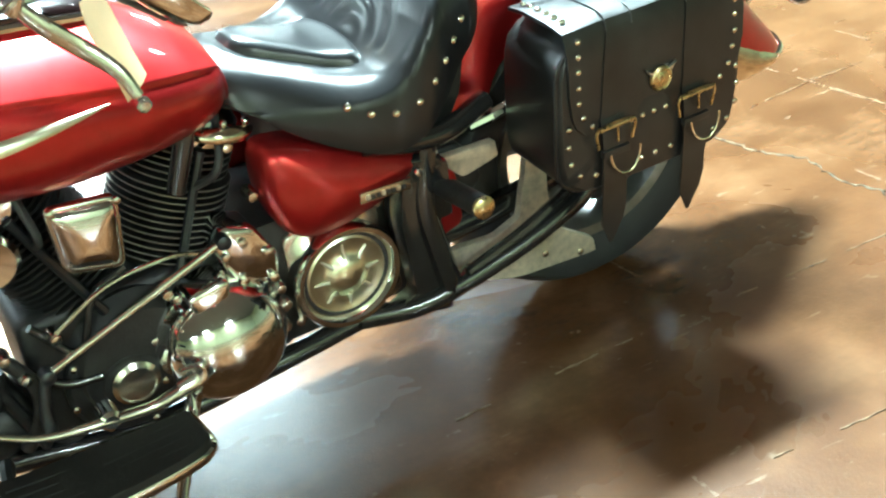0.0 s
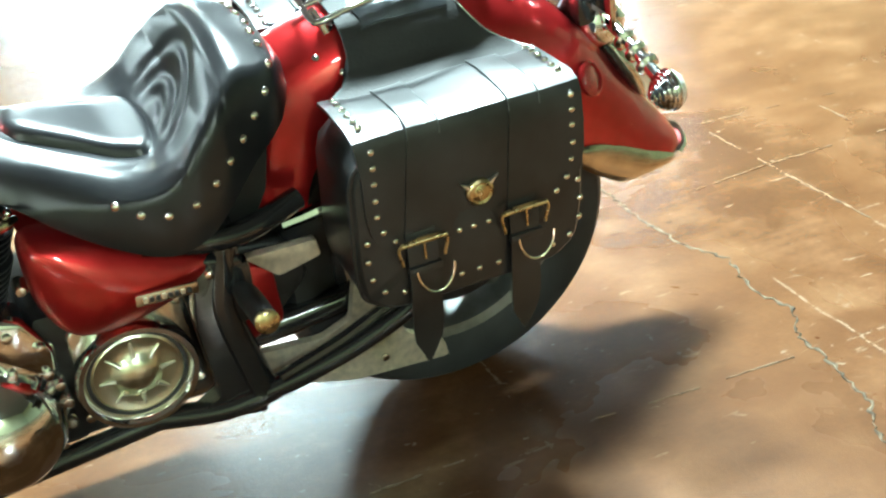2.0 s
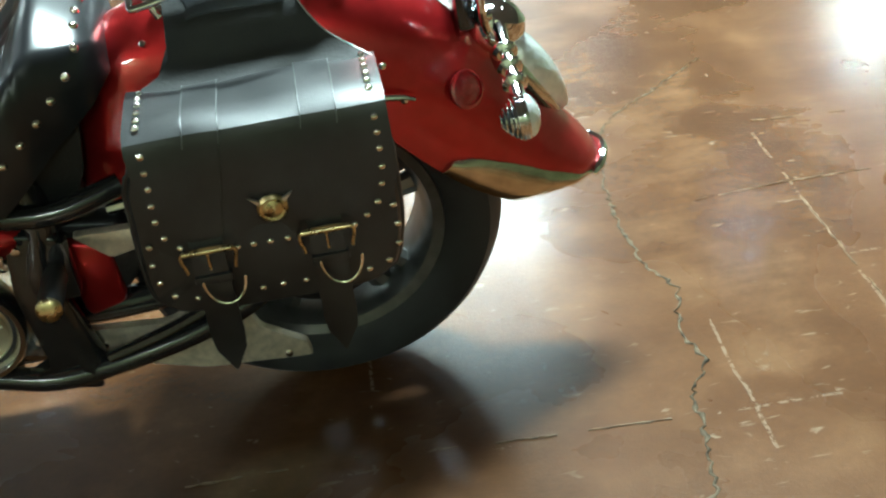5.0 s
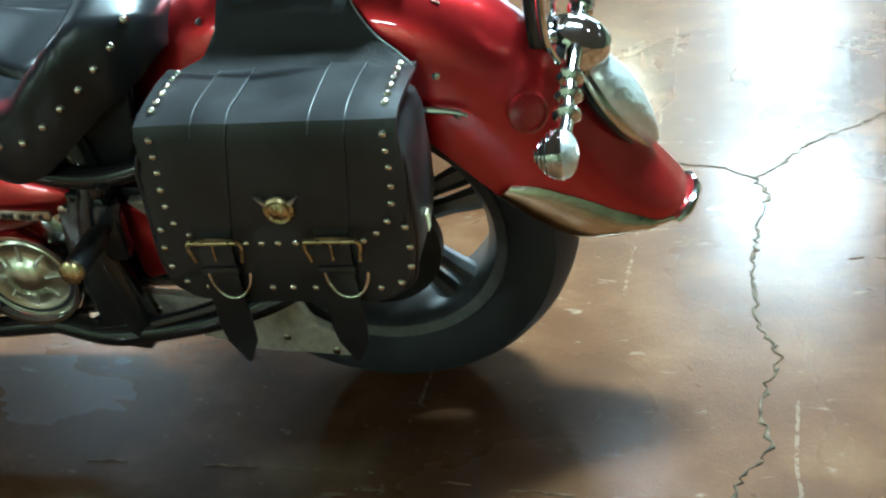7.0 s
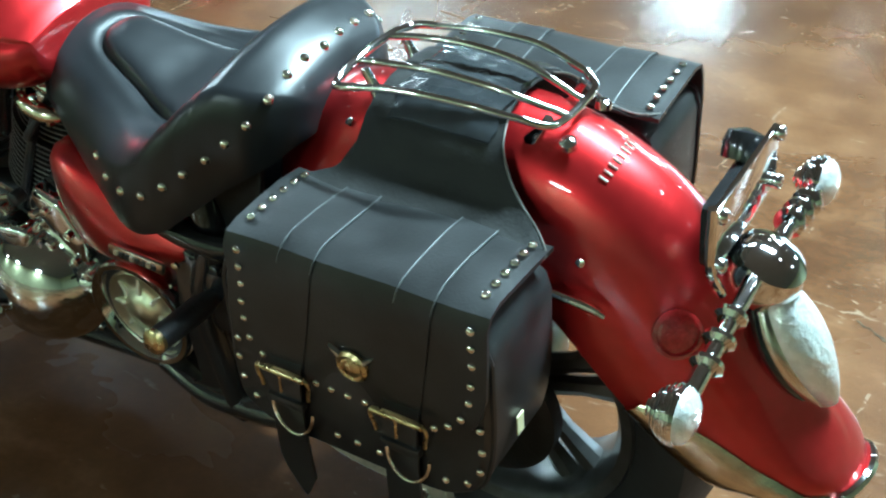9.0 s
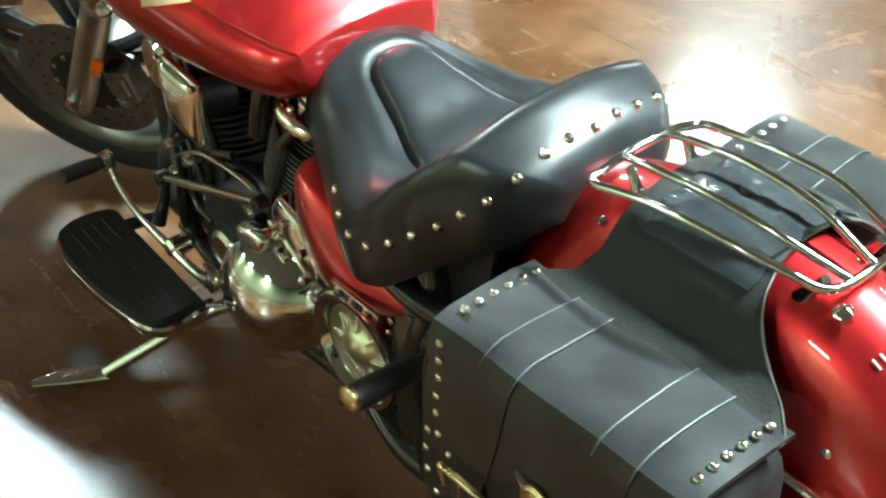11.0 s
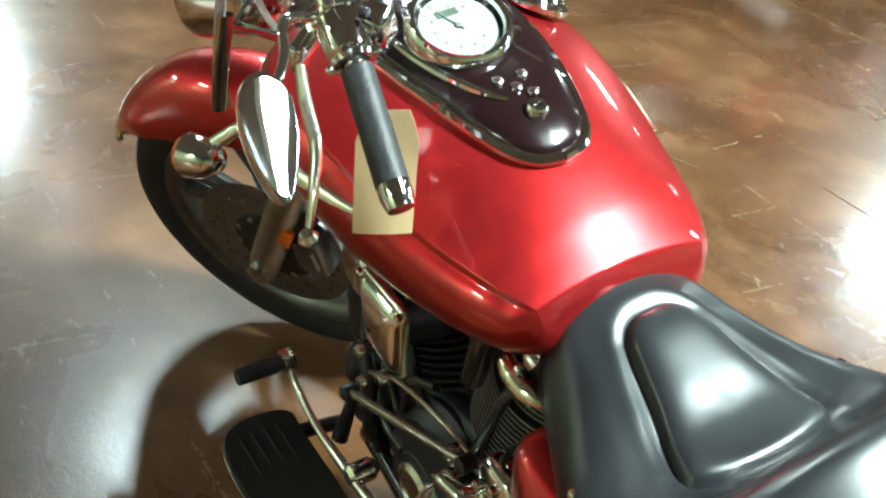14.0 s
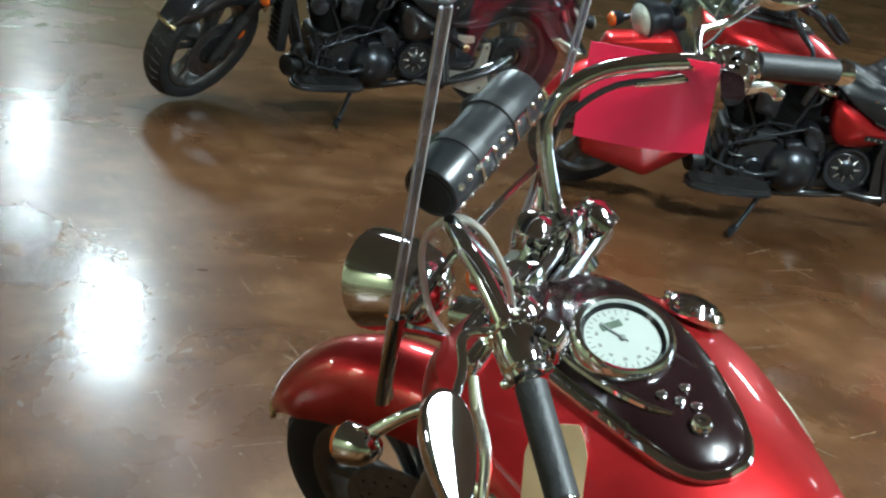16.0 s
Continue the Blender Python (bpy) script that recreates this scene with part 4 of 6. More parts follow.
    P("fuel_cap", lathe([(0.046, 0.0), (0.047, 0.008), (0.040, 0.016), (0.036, 0.014), (0.030, 0.022), (0.012, 0.026), (0.001, 0.027)], (-1.115, 0.168, tank_top(-1.115, 0.168) + 0.004), (0, 0.45, 1), 28), CHROME, "chrome fuel filler cap", tank)

    for k in range(10):
        a = 2 * math.pi * k / 10
        P("cap_bolt", lathe([(0.0052, 0), (0.0052, 0.004), (0.002, 0.0055)], (-1.115 + 0.037 * math.cos(a), 0.168 + 0.034 * math.sin(a), tank_top(-1.115, 0.168) + 0.019 - 0.45 * 0.034 * math.sin(a)), (0, 0.45, 1), 8), CHROME, "", tank)

    # -- side cover --
    cover_line = rounded([(-0.690, 0.60), (-0.62, 0.588), (-0.53, 0.552), (-0.412, 0.492), (-0.414, 0.468), (-0.50, 0.426), (-0.60, 0.408), (-0.662, 0.424), (-0.690, 0.50)], 0.44, 6)
    cover = P("side_cover", plate(cover_line, -0.10, -0.172, 0.024, 0.026), RED, "glossy red side panel under the seat")
    P("side_cover", plate([(x, z) for x, z in cover_line], 0.10, 0.172, 0.02, 0.03), RED)
    P("cover_badge", moved(box(-0.048, 0.048, -0.004, 0.004, -0.010, 0.010, 0.003), pose(-0.505, -0.199, 0.475, 0, 6, 3)), CHROME_SOFT, "chrome name plate", cover)
    for k in range(8):
        P("badge_bar", moved(box(-0.0032, 0.0032, -0.002, 0.002, -0.004, 0.004, 0.001), pose(-0.505 + (k - 3.5) * 0.0095 * math.cos(radians(6)), -0.204 + (k - 3.5) * 0.0005, 0.475 - (k - 3.5) * 0.0095 * math.sin(radians(6)), 0, 6, 3)), INK if k % 3 else PEWTER, "", cover)
    P("cover_screw", lathe([(0.007, 0), (0.007, -0.005), (0.002, -0.006)], (-0.437, -0.19, 0.480), (0, 1, 0), 12), CHROME, "", cover)

    # -- engine --
    engine = P("engine_block", join(box(-1.10, -0.66, -0.10, 0.10, 0.17, 0.42, 0.03, 3), box(-0.72, -0.42, -0.11, 0.11, 0.19, 0.44, 0.02, 2), lathe([(0.02, -0.135), (0.10, -0.13), (0.125, -0.10), (0.125, 0.12)], (-0.93, 0, 0.29), (0, 1, 0), 32)), ENGINE, "black finned V-twin engine with chrome covers")
    for tip, base in (((-0.735, 0.655), (-0.845, 0.40)), ((-1.085, 0.655), (-0.965, 0.40))):
        a, b = Vector((base[0], -0.01, base[1])), Vector((tip[0], -0.01, tip[1]))
        d = (b - a).normalized()
        rot = Vector((d.x, 0, d.z)).to_track_quat("Z", "Y").to_matrix().to_4x4()
        cyl = P("cylinder", lathe([(0.062, 0), (0.066, 0.02), (0.066, 0.2), (0.05, 0.22)], a, d, 24), ENGINE, "black cylinder with bright-edged cooling fins")
        for k in range(17):
            h = 0.026 + 0.0114 * k
            w = 0.095 if k < 12 else 0.088
            out = [(1.02 * w * math.cos(2 * math.pi * j / 40), 1.02 * w * math.sin(2 * math.pi * j / 40)) for j in range(40)] if tip[0] > -1 else rounded([(-w, -w), (w, -w), (w, w), (-w, w)], 0.46, 4)
            rings = [[Matrix.Translation(a + d * (h + dz)) @ rot @ Vector((x * g_, y * g_, 0)) for x, y in out] for dz, g_ in ((0.0008, 0.985), (0.0014, 1.0), (0.0024, 1.0), (0.0030, 0.985))]
            P("cooling_fin", skin(rings, True, False), FIN if tip[0] > -1 else DARK_FIN, "black fin with a bright machined edge", cyl)
            rings = [[Matrix.Translation(a + d * (h + dz)) @ rot @ Vector((x * g_, y * g_, 0)) for x, y in out] for dz, g_ in ((0.0002, 0.6), (0.0002, 0.982), (0.0036, 0.982), (0.0036, 0.6))]
            P("fin_plate", skin(rings), DARK_FIN, "", cyl)
        head = rounded([(-0.088, -0.075), (0.088, -0.075), (0.088, 0.075), (-0.088, 0.075)], 0.35, 4)
        rings = [[Matrix.Translation(a + d * hh) @ rot @ Vector((x * s_, y * s_, 0)) for x, y in head] for hh, s_ in ((0.222, 1.0), (0.235, 1.02), (0.262, 0.98), (0.276, 0.82), (0.282, 0.4))]
        P("head_cover", skin(rings), CHROME, "polished chrome rocker cover", cyl)
        P("spark_lead", tube([a + d * 0.16 + Vector((0, -0.095, 0)), a + d * 0.2 + Vector((0.02, -0.125, 0.0)), a + d * 0.25 + Vector((0.03, -0.07, 0.02))], 0.007, 8, 10), INK, "", cyl)
        P("pushrod_tube", tube([a + Vector((0.0, -0.105, 0.0)), a + d * 0.22 + Vector((0.0, -0.092, 0.0))], 0.008, 8), BLUE_STEEL, "", cyl)
    P("breather_pipe", tube([(-0.782, -0.10, 0.714), (-0.782, -0.130, 0.664), (-0.816, -0.130, 0.566)], [0.015, 0.017, 0.015], 12, 12), BLACK, "thick black breather pipe", engine)
    sq = rounded([(-1.014, 0.632), (-0.912, 0.618), (-0.926, 0.502), (-1.010, 0.524)], 0.16, 4)
    box_cover = P("air_box_cover", plate(sq, -0.166, -0.180, 0.016, 0.008), CHROME, "square polished chrome cover with bevelled rim")
    P("cover_frame", plate([(-0.961 + (x + 0.961) * 1.06, 0.569 + (z - 0.569) * 1.06) for x, z in sq], -0.160, -0.171, 0.005), CHROME_SOFT, "", box_cover)
    for x, z in ((-1.01, 0.628), (-0.915, 0.614)):
        P("cover_bolt", lathe([(0.006, 0), (0.006, -0.006), (0.002, -0.008)], (x, -0.172, z), (0, 1, 0), 10), CHROME, "", box_cover)
    P("cover_bracket", tube([(-0.96, -0.09, 0.55), (-0.96, -0.163, 0.568)], 0.03, 12), ENGINE, "", box_cover)
    rocker = P("rocker_side_cover", tube([(-0.775, -0.112, 0.642), (-0.758, -0.124, 0.637), (-0.735, -0.131, 0.632), (-0.708, -0.131, 0.626), (-0.688, -0.124, 0.622), (-0.674, -0.112, 0.619)], [0.004, 0.011, 0.014, 0.014, 0.010, 0.004], 12, 24, 0.7), TRIM_CHROME, "bright crescent rocker cover end on the rear cylinder")
    for x, y, z in ((-0.757, -0.122, 0.652), (-0.722, -0.128, 0.645), (-0.684, -0.118, 0.632)):
        P("cover_bolt", lathe([(0.006, 0), (0.006, 0.006), (0.003, 0.009), (0.001, 0.0095)], (x, y, z), (0, -0.4, 1), 10), CHROME, "", rocker)
    # round chrome covers on the near side
    bowl = P("clutch_cover", lathe([(0.119, -0.10), (0.119, -0.128), (0.113, -0.136), (0.108, -0.152), (0.096, -0.178), (0.078, -0.198), (0.055, -0.214), (0.03, -0.222), (0.001, -0.225)], (-0.800, 0, 0.285), (0, 1, 0), 48), CHROME, "domed polished chrome engine cover")
    for k in range(9):
        a = 2 * math.pi * k / 9
        P("cover_bolt", lathe([(0.007, 0), (0.007, -0.008), (0.003, -0.010)], (-0.800 + 0.115 * math.cos(a), -0.128, 0.285 + 0.115 * math.sin(a)), (0, 1, 0), 10), CHROME, "", bowl)
    P("cover_lug", plate(rounded([(-0.855, 0.405), (-0.775, 0.415), (-0.79, 0.345), (-0.815, 0.322), (-0.84, 0.35)], 0.3), -0.12, -0.175, 0.008, 0.004), CHROME, "", bowl)
    top_cov = P("upper_engine_cover", plate(rounded([(-0.79, 0.452), (-0.766, 0.486), (-0.715, 0.470), (-0.680, 0.402), (-0.685, 0.355), (-0.76, 0.372)], 0.2), -0.09, -0.148, 0.010, 0.006), CHROME, "cast chrome cover with bolts")
    for x, z in ((-0.77, 0.437), (-0.74, 0.452), (-0.70, 0.418), (-0.70, 0.368), (-0.75, 0.383)):
        P("cover_bolt", lathe([(0.008, 0), (0.008, -0.010), (0.003, -0.012)], (x, -0.148, z), (0, 1, 0), 10), CHROME, "", top_cov)
    low = P("generator_cover", lathe([(0.105, -0.09), (0.105, -0.112), (0.098, -0.120), (0.055, -0.128), (0.05, -0.136), (0.001, -0.137)], (-0.955, 0, 0.268), (0, 1, 0), 40), ENGINE, "round black generator cover")
    P("generator_cap", lathe([(0.040, -0.132), (0.040, -0.142), (0.032, -0.148), (0.030, -0.145), (0.001, -0.146)], (-0.955, 0, 0.268), (0, 1, 0), 28), CHROME_SOFT, "chrome centre cap", low)
    for k in range(8):
        a = 2 * math.pi * k / 8 + 0.2
        P("cover_bolt", lathe([(0.006, 0), (0.006, -0.007), (0.002, -0.009)], (-0.955 + 0.099 * math.cos(a), -0.114, 0.268 + 0.099 * math.sin(a)), (0, 1, 0), 10), CHROME, "", low)
    drive = P("drive_pulley_cover", lathe([(0.088, -0.10), (0.097, -0.145), (0.098, -0.158), (0.094, -0.166), (0.086, -0.166), (0.080, -0.158), (0.077, -0.144), (0.001, -0.140)], (-0.574, 0, 0.314), (0, 1, 0), 48), CHROME, "round polished drive pulley cover")
    P("shadow_ring", lathe([(0.0785, -0.1475), (0.0785, -0.1505), (0.073, -0.1505), (0.073, -0.1475)], (-0.574, 0, 0.314), (0, 1, 0), 48, True), INK, "", drive)
    # yellow-green wall reflection is coloured into the disc
    P("pulley_disc", lathe([(0.073, -0.142), (0.073, -0.150), (0.069, -0.153), (0.062, -0.151), (0.044, -0.149), (0.036, -0.152), (0.031, -0.159), (0.018, -0.164), (0.001, -0.166)], (-0.574, 0, 0.314), (0, 1, 0), 48), GILT_TINT, "domed disc tinted pale yellow-green", drive)
    for k in range(8):
        a = 2 * math.pi * k / 8
        d = Vector((math.cos(a), 0, math.sin(a)))
        P("cover_rib", tube([Vector((-0.574, -0.156, 0.314)) + d * 0.034, Vector((-0.574, -0.152, 0.314)) + d * 0.044, Vector((-0.574, -0.151, 0.314)) + d * 0.060], [0.0045, 0.0038, 0.0022], 8), PEWTER, "", drive)
    P("pulley_backing", plate(rounded([(-0.665, 0.405), (-0.50, 0.43), (-0.47, 0.402), (-0.455, 0.215), (-0.48, 0.20), (-0.66, 0.23)], 0.12), -0.09, -0.118, 0.006), CHROME_SOFT, "chrome plate", drive)
    for x, z in ((-0.485, 0.41), (-0.475, 0.245), (-0.66, 0.24)):
        P("cover_bolt", lathe([(0.009, 0), (0.009, -0.010), (0.003, -0.012)], (x, -0.118, z), (0, 1, 0), 10), CHROME, "", drive)
    # belt guard, swing arm, frame
    guard = P("belt_guard", plate(rounded([(-0.415, 0.262), (-0.268, 0.246), (-0.215, 0.266), (-0.196, 0.36), (-0.19, 0.40), (-0.15, 0.41), (-0.150, 0.29), (-0.12, 0.20), (-0.05, 0.150), (-0.045, 0.118), (-0.225, 0.135), (-0.38, 0.190)], 0.12), -0.116, -0.132, 0.004), DUSTY, "long dusty chrome belt guard")
    P("guard_tab", plate(rounded([(-0.372, 0.445), (-0.25, 0.440), (-0.245, 0.408), (-0.32, 0.392)], 0.12), -0.112, -0.128, 0.003), DUSTY, "small dusty chrome guard plate", guard)
    for x, z in ((-0.375, 0.225), (-0.165, 0.165), (-0.085, 0.135), (-0.17, 0.385)):
        P("guard_bolt", lathe([(0.007, 0.0), (0.007, -0.005), (0.003, -0.007)], (x, -0.131, z), (0, 1, 0), 10), CHROME_SOFT, "", guard)
    P("swing_arm", tube([(-0.46, -0.075, 0.26), (-0.25, -0.078, 0.27), (0.02, -0.085, 0.31)], [0.028, 0.026, 0.020], 12, 12, 1.2), BLACK, "black swing arm")
    frame_tube = P("frame", join(tube([(-0.42, -0.13, 0.60), (-0.40, -0.15, 0.50), (-0.42, -0.16, 0.40), (-0.40, -0.165, 0.28), (-0.385, -0.165, 0.205)], 0.026, 10, 18, 0.8), tube([(-0.56, -0.14, 0.205), (-0.46, -0.165, 0.20), (-0.38, -0.17, 0.21), (-0.34, -0.17, 0.225)], 0.020, 10, 14)), BLACK, "black frame tubes under the side panel")
    P("frame_rail", tube([(-1.18, -0.09, 0.18), (-0.95, -0.11, 0.15), (-0.70, -0.11, 0.165), (-0.52, -0.13, 0.20)], 0.019, 10, 16), BLACK, "", frame_tube)
    P("seat_rail", tube([(-0.52, -0.165, 0.548), (-0.44, -0.172, 0.528), (-0.36, -0.165, 0.52), (-0.27, -0.135, 0.53)], 0.019, 10, 14), BLACK, "black bent rail", frame_tube)
    P("bag_support", tube([(-0.385, -0.172, 0.212), (-0.33, -0.178, 0.225), (-0.22, -0.185, 0.258), (-0.12, -0.19, 0.305), (-0.05, -0.18, 0.36)], 0.019, 10, 20), BLACK, "gloss black support tube", frame_tube)
    P("bag_support", tube([(-0.36, -0.185, 0.242), (-0.25, -0.19, 0.280), (-0.15, -0.19, 0.325)], 0.010, 8, 12), BLACK, "", frame_tube)
    P("fender_strut", tube([(-0.30, -0.128, 0.485), (-0.24, -0.135, 0.498), (-0.15, -0.13, 0.52)], [0.010, 0.012, 0.008], 8, 10), CHROME, "chrome strut", frame_tube)
    P("shock_cover", plate(rounded([(-0.41, 0.46), (-0.30, 0.44), (-0.26, 0.36), (-0.33, 0.29), (-0.41, 0.34)], 0.2), -0.06, -0.10, 0.01), ENGINE, "", frame_tube)
    P("red_frame_panel", plate(rounded([(-0.40, 0.43), (-0.325, 0.41), (-0.318, 0.29), (-0.39, 0.27)], 0.2), -0.07, -0.114, 0.008), RED, "red painted panel", frame_tube)
    P("battery_box", join(box(-0.47, -0.335, -0.085, 0.085, 0.24, 0.56, 0.015), box(-0.62, -0.46, -0.10, 0.10, 0.42, 0.58, 0.015)), ENGINE, "black plastic battery box", frame_tube)
    P("seat_side_panel", plate(rounded([(-0.455, 0.525), (-0.40, 0.60), (-0.295, 0.665), (-0.315, 0.56), (-0.35, 0.50)], 0.12), -0.128, -0.136, 0.003), YOKE, "flat black leather panel below the seat", frame_tube)
    P("peg_plate", plate(rounded([(-0.455, 0.50), (-0.378, 0.48), (-0.392, 0.37), (-0.402, 0.31), (-0.386, 0.188), (-0.390, 0.166), (-0.50, 0.190), (-0.502, 0.206), (-0.458, 0.229), (-0.472, 0.383)], 0.12), -0.135, -0.172, 0.008), BLACK, "gloss black peg mounting plate with a flat foot", frame_tube)
    peg = P("passenger_peg", tube([(-0.395, -0.17, 0.425), (-0.39, -0.21, 0.434), (-0.387, -0.30, 0.446)], [0.012, 0.019, 0.019], 14), GRIP, "folded black rubber passenger foot peg")
    P("peg_end", lathe([(0.019, 0), (0.0195, 0.006), (0.015, 0.010), (0.001, 0.011)], (-0.387, -0.30, 0.446), (0.02, -1, 0.14), 18), BRASS, "round metal end cap", peg)
    P("peg_bracket", box(-0.415, -0.37, -0.175, -0.14, 0.36, 0.47, 0.010), BLACK, "", peg)

    # -- controls on the near side --
    rod = P("shift_rod", tube([(-1.083, -0.168, 0.368), (-0.93, -0.17, 0.425), (-0.775, -0.168, 0.478)], 0.0065, 10), CHROME_SOFT, "straight chrome shift linkage rod")
    P("rod_end", lathe([(0.006, -0.014), (0.012, -0.01), (0.012, 0.01), (0.006, 0.014)], (-1.083, -0.168, 0.368), (0, 1, 0), 14), BLUE_STEEL, "", rod)
    P("rod_end", lathe([(0.006, -0.014), (0.012, -0.01), (0.012, 0.01), (0.006, 0.014)], (-0.775, -0.168, 0.478), (0, 1, 0), 14), BLUE_STEEL, "", rod)
    P("rod_arm", tube([(-1.083, -0.16, 0.368), (-1.10, -0.165, 0.31), (-1.105, -0.18, 0.265)], [0.008, 0.010, 0.013], 10, 8), BLUE_STEEL, "", rod)
    P("brake_line", tube([(-1.05, -0.15, 0.42), (-0.96, -0.155, 0.47), (-0.86, -0.15, 0.475), (-0.80, -0.14, 0.45)], 0.0036, 8, 18), CHROME_SOFT, "", rod)
    lever = P("shift_lever", tube([(-1.205, -0.205, 0.357), (-1.175, -0.208, 0.325), (-1.11, -0.208, 0.290), (-1.02, -0.206, 0.272), (-0.95, -0.204, 0.262), (-0.895, -0.206, 0.272)], [0.006, 0.006, 0.007, 0.009, 0.009, 0.013], 10, 26, 0.8), CHROME_SOFT, "heel and toe shift lever in worn chrome")
    P("toe_peg", tube([(-1.205, -0.215, 0.360), (-1.205, -0.235, 0.361), (-1.206, -0.288, 0.363)], [0.011, 0.014, 0.013], 12), GRIP, "black rubber toe peg", lever)
    P("toe_block", box(-1.217, -1.193, -0.218, -0.195, 0.345, 0.374, 0.004), CHROME, "", lever)
    P("heel_pad", tube([(-0.905, -0.205, 0.275), (-0.875, -0.21, 0.285), (-0.872, -0.21, 0.305), (-0.90, -0.21, 0.312)], [0.014, 0.017, 0.013, 0.006], 10, 12, 0.5), CHROME_SOFT, "", lever)
    P("lever_pivot", lathe([(0.01, 0.03), (0.018, 0.02), (0.018, -0.012), (0.012, -0.018)], (-1.02, -0.195, 0.272), (0, 1, 0), 16), CHROME, "", lever)
    outline = [(-0.905, -0.222), (-0.900, -0.27), (-0.902, -0.30), (-0.93, -0.322), (-1.00, -0.334), (-1.08, -0.338), (-1.17, -0.333), (-1.225, -0.315), (-1.243, -0.28), (-1.24, -0.232), (-1.22, -0.205), (-1.17, -0.208), (-1.05, -0.215), (-0.95, -0.221)]
    smooth_b = [(p.x, p.y) for p in spline([(*p, 0) for p in outline + outline[:1]], 56)[:-1]]
    bx, by = -1.07, -0.27

    def board_ring(k, z):
        return [(bx + (x - bx) * k, by + (y - by) * k, z + 0.05 * (-1.05 - x) * 0.25) for x, y in smooth_b]
    board = P("footboard", skin([board_ring(1.03, 0.214), board_ring(1.05, 0.220), board_ring(1.05, 0.229), board_ring(1.02, 0.233), board_ring(0.9, 0.233)]), CHROME, "chrome rider footboard with ribbed black rubber pad")
    P("rubber_pad", skin([board_ring(1.0, 0.230), board_ring(1.0, 0.241), board_ring(0.97, 0.246), board_ring(0.5, 0.247), board_ring(0.1, 0.247)]), PAD, "worn black rubber pad", board)
    for yy in (-0.24, -0.26, -0.28, -0.30):
        P("pad_rib", tube([(-1.20, yy, 0.2533), (-1.07, yy - 0.004, 0.2446), (-0.935, yy, 0.2434)], 0.0020, 6, 6), PAD, "", board)
    P("board_bracket", tube([(-0.915, -0.20, 0.215), (-0.925, -0.25, 0.218), (-0.95, -0.29, 0.218)], 0.010, 8, 6), CHROME, "", board)
    P("board_bracket", tube([(-1.18, -0.14, 0.22), (-1.19, -0.20, 0.225), (-1.19, -0.25, 0.225)], 0.012, 8, 6), ENGINE, "", board)
    stand = P("side_stand", tube([(-0.875, -0.165, 0.222), (-0.905, -0.215, 0.212), (-0.965, -0.295, 0.148), (-1.022, -0.366, 0.088)], [0.013, 0.012, 0.010, 0.011], 12, 18), CHROME, "chrome side stand swung out to the floor")
    P("stand_foot", tube([(-1.018, -0.362, 0.084), (-1.040, -0.385, 0.083), (-1.058, -0.43, 0.090), (-1.072, -0.478, 0.098)], [0.012, 0.017, 0.015, 0.006], 12, 14, 0.5), CHROME, "flat chrome foot", stand)
    P("stand_spring", tube([(-0.90, -0.19, 0.205), (-0.94, -0.25, 0.175), (-0.955, -0.275, 0.160)], 0.006, 8, 6), BLUE_STEEL, "", stand)
    # dark clutter between frame and engine
    for pts, r in (([(-1.26, -0.01, 0.62), (-1.21, -0.03, 0.45), (-1.15, -0.04, 0.28), (-1.09, -0.05, 0.18)], 0.02), ([(-1.08, -0.11, 0.42), (-1.02, -0.12, 0.35), (-0.98, -0.125, 0.44), (-0.92, -0.12, 0.47)], 0.007), ([(-1.12, -0.10, 0.36), (-1.06, -0.125, 0.31), (-1.0, -0.13, 0.30)], 0.008)):
        P("hose", tube(pts, r, 10, 18), BLACK, "", engine)
    for x, y, z in ((-1.13, -0.12, 0.39), (-1.11, -0.13, 0.35), (-1.05, -0.13, 0.40), (-0.69, -0.14, 0.335), (-0.685, -0.14, 0.30), (-0.69, -0.13, 0.25), (-1.09, -0.12, 0.60), (-0.72, -0.11, 0.60), (-0.70, -0.125, 0.51), (-0.87, -0.13, 0.40)):
        P("engine_bolt", lathe([(0.011, 0.02), (0.011, -0.006), (0.008, -0.010), (0.003, -0.011)], (x, y, z), (0, 1, 0), 10), CHROME_SOFT, "", engine)
    # added black shapes that hide the lit floor behind the clutter
    P("oil_filter", join(lathe([(0.01, -0.06), (0.05, -0.055), (0.056, -0.04), (0.056, 0.05)], (-1.16, -0.05, 0.235), (1, 0.35, 0), 24), lathe([(0.03, -0.03), (0.036, 0.0), (0.03, 0.03)], (-1.17, -0.09, 0.33), (0.3, 0.2, 1), 18)), ENGINE, "black filler shapes in the dark clutter before the engine")
    for pts, r in (([(-1.24, -0.03, 0.66), (-1.19, -0.05, 0.46), (-1.13, -0.07, 0.27), (-1.06, -0.09, 0.165)], 0.020), ([(-1.14, -0.11, 0.40), (-1.10, -0.125, 0.33), (-1.11, -0.125, 0.26), (-1.14, -0.11, 0.21)], 0.012), ([(-1.20, -0.05, 0.50), (-1.16, -0.10, 0.36), (-1.14, -0.11, 0.30), (-1.11, -0.11, 0.20)], 0.010)):
        P("hose", tube(pts, r, 10, 18), ENGINE, "", engine)
    P("horn", lathe([(0.012, 0.03), (0.045, 0.01), (0.048, -0.012), (0.040, -0.02), (0.001, -0.014)], (-1.105, -0.115, 0.56), (0.1, 1, 0), 24), CHROME, "round chrome horn")
    radiator = P("radiator", box(-1.27, -1.22, -0.07, 0.07, 0.30, 0.58, 0.012), ENGINE, "black oil cooler in front of the engine")
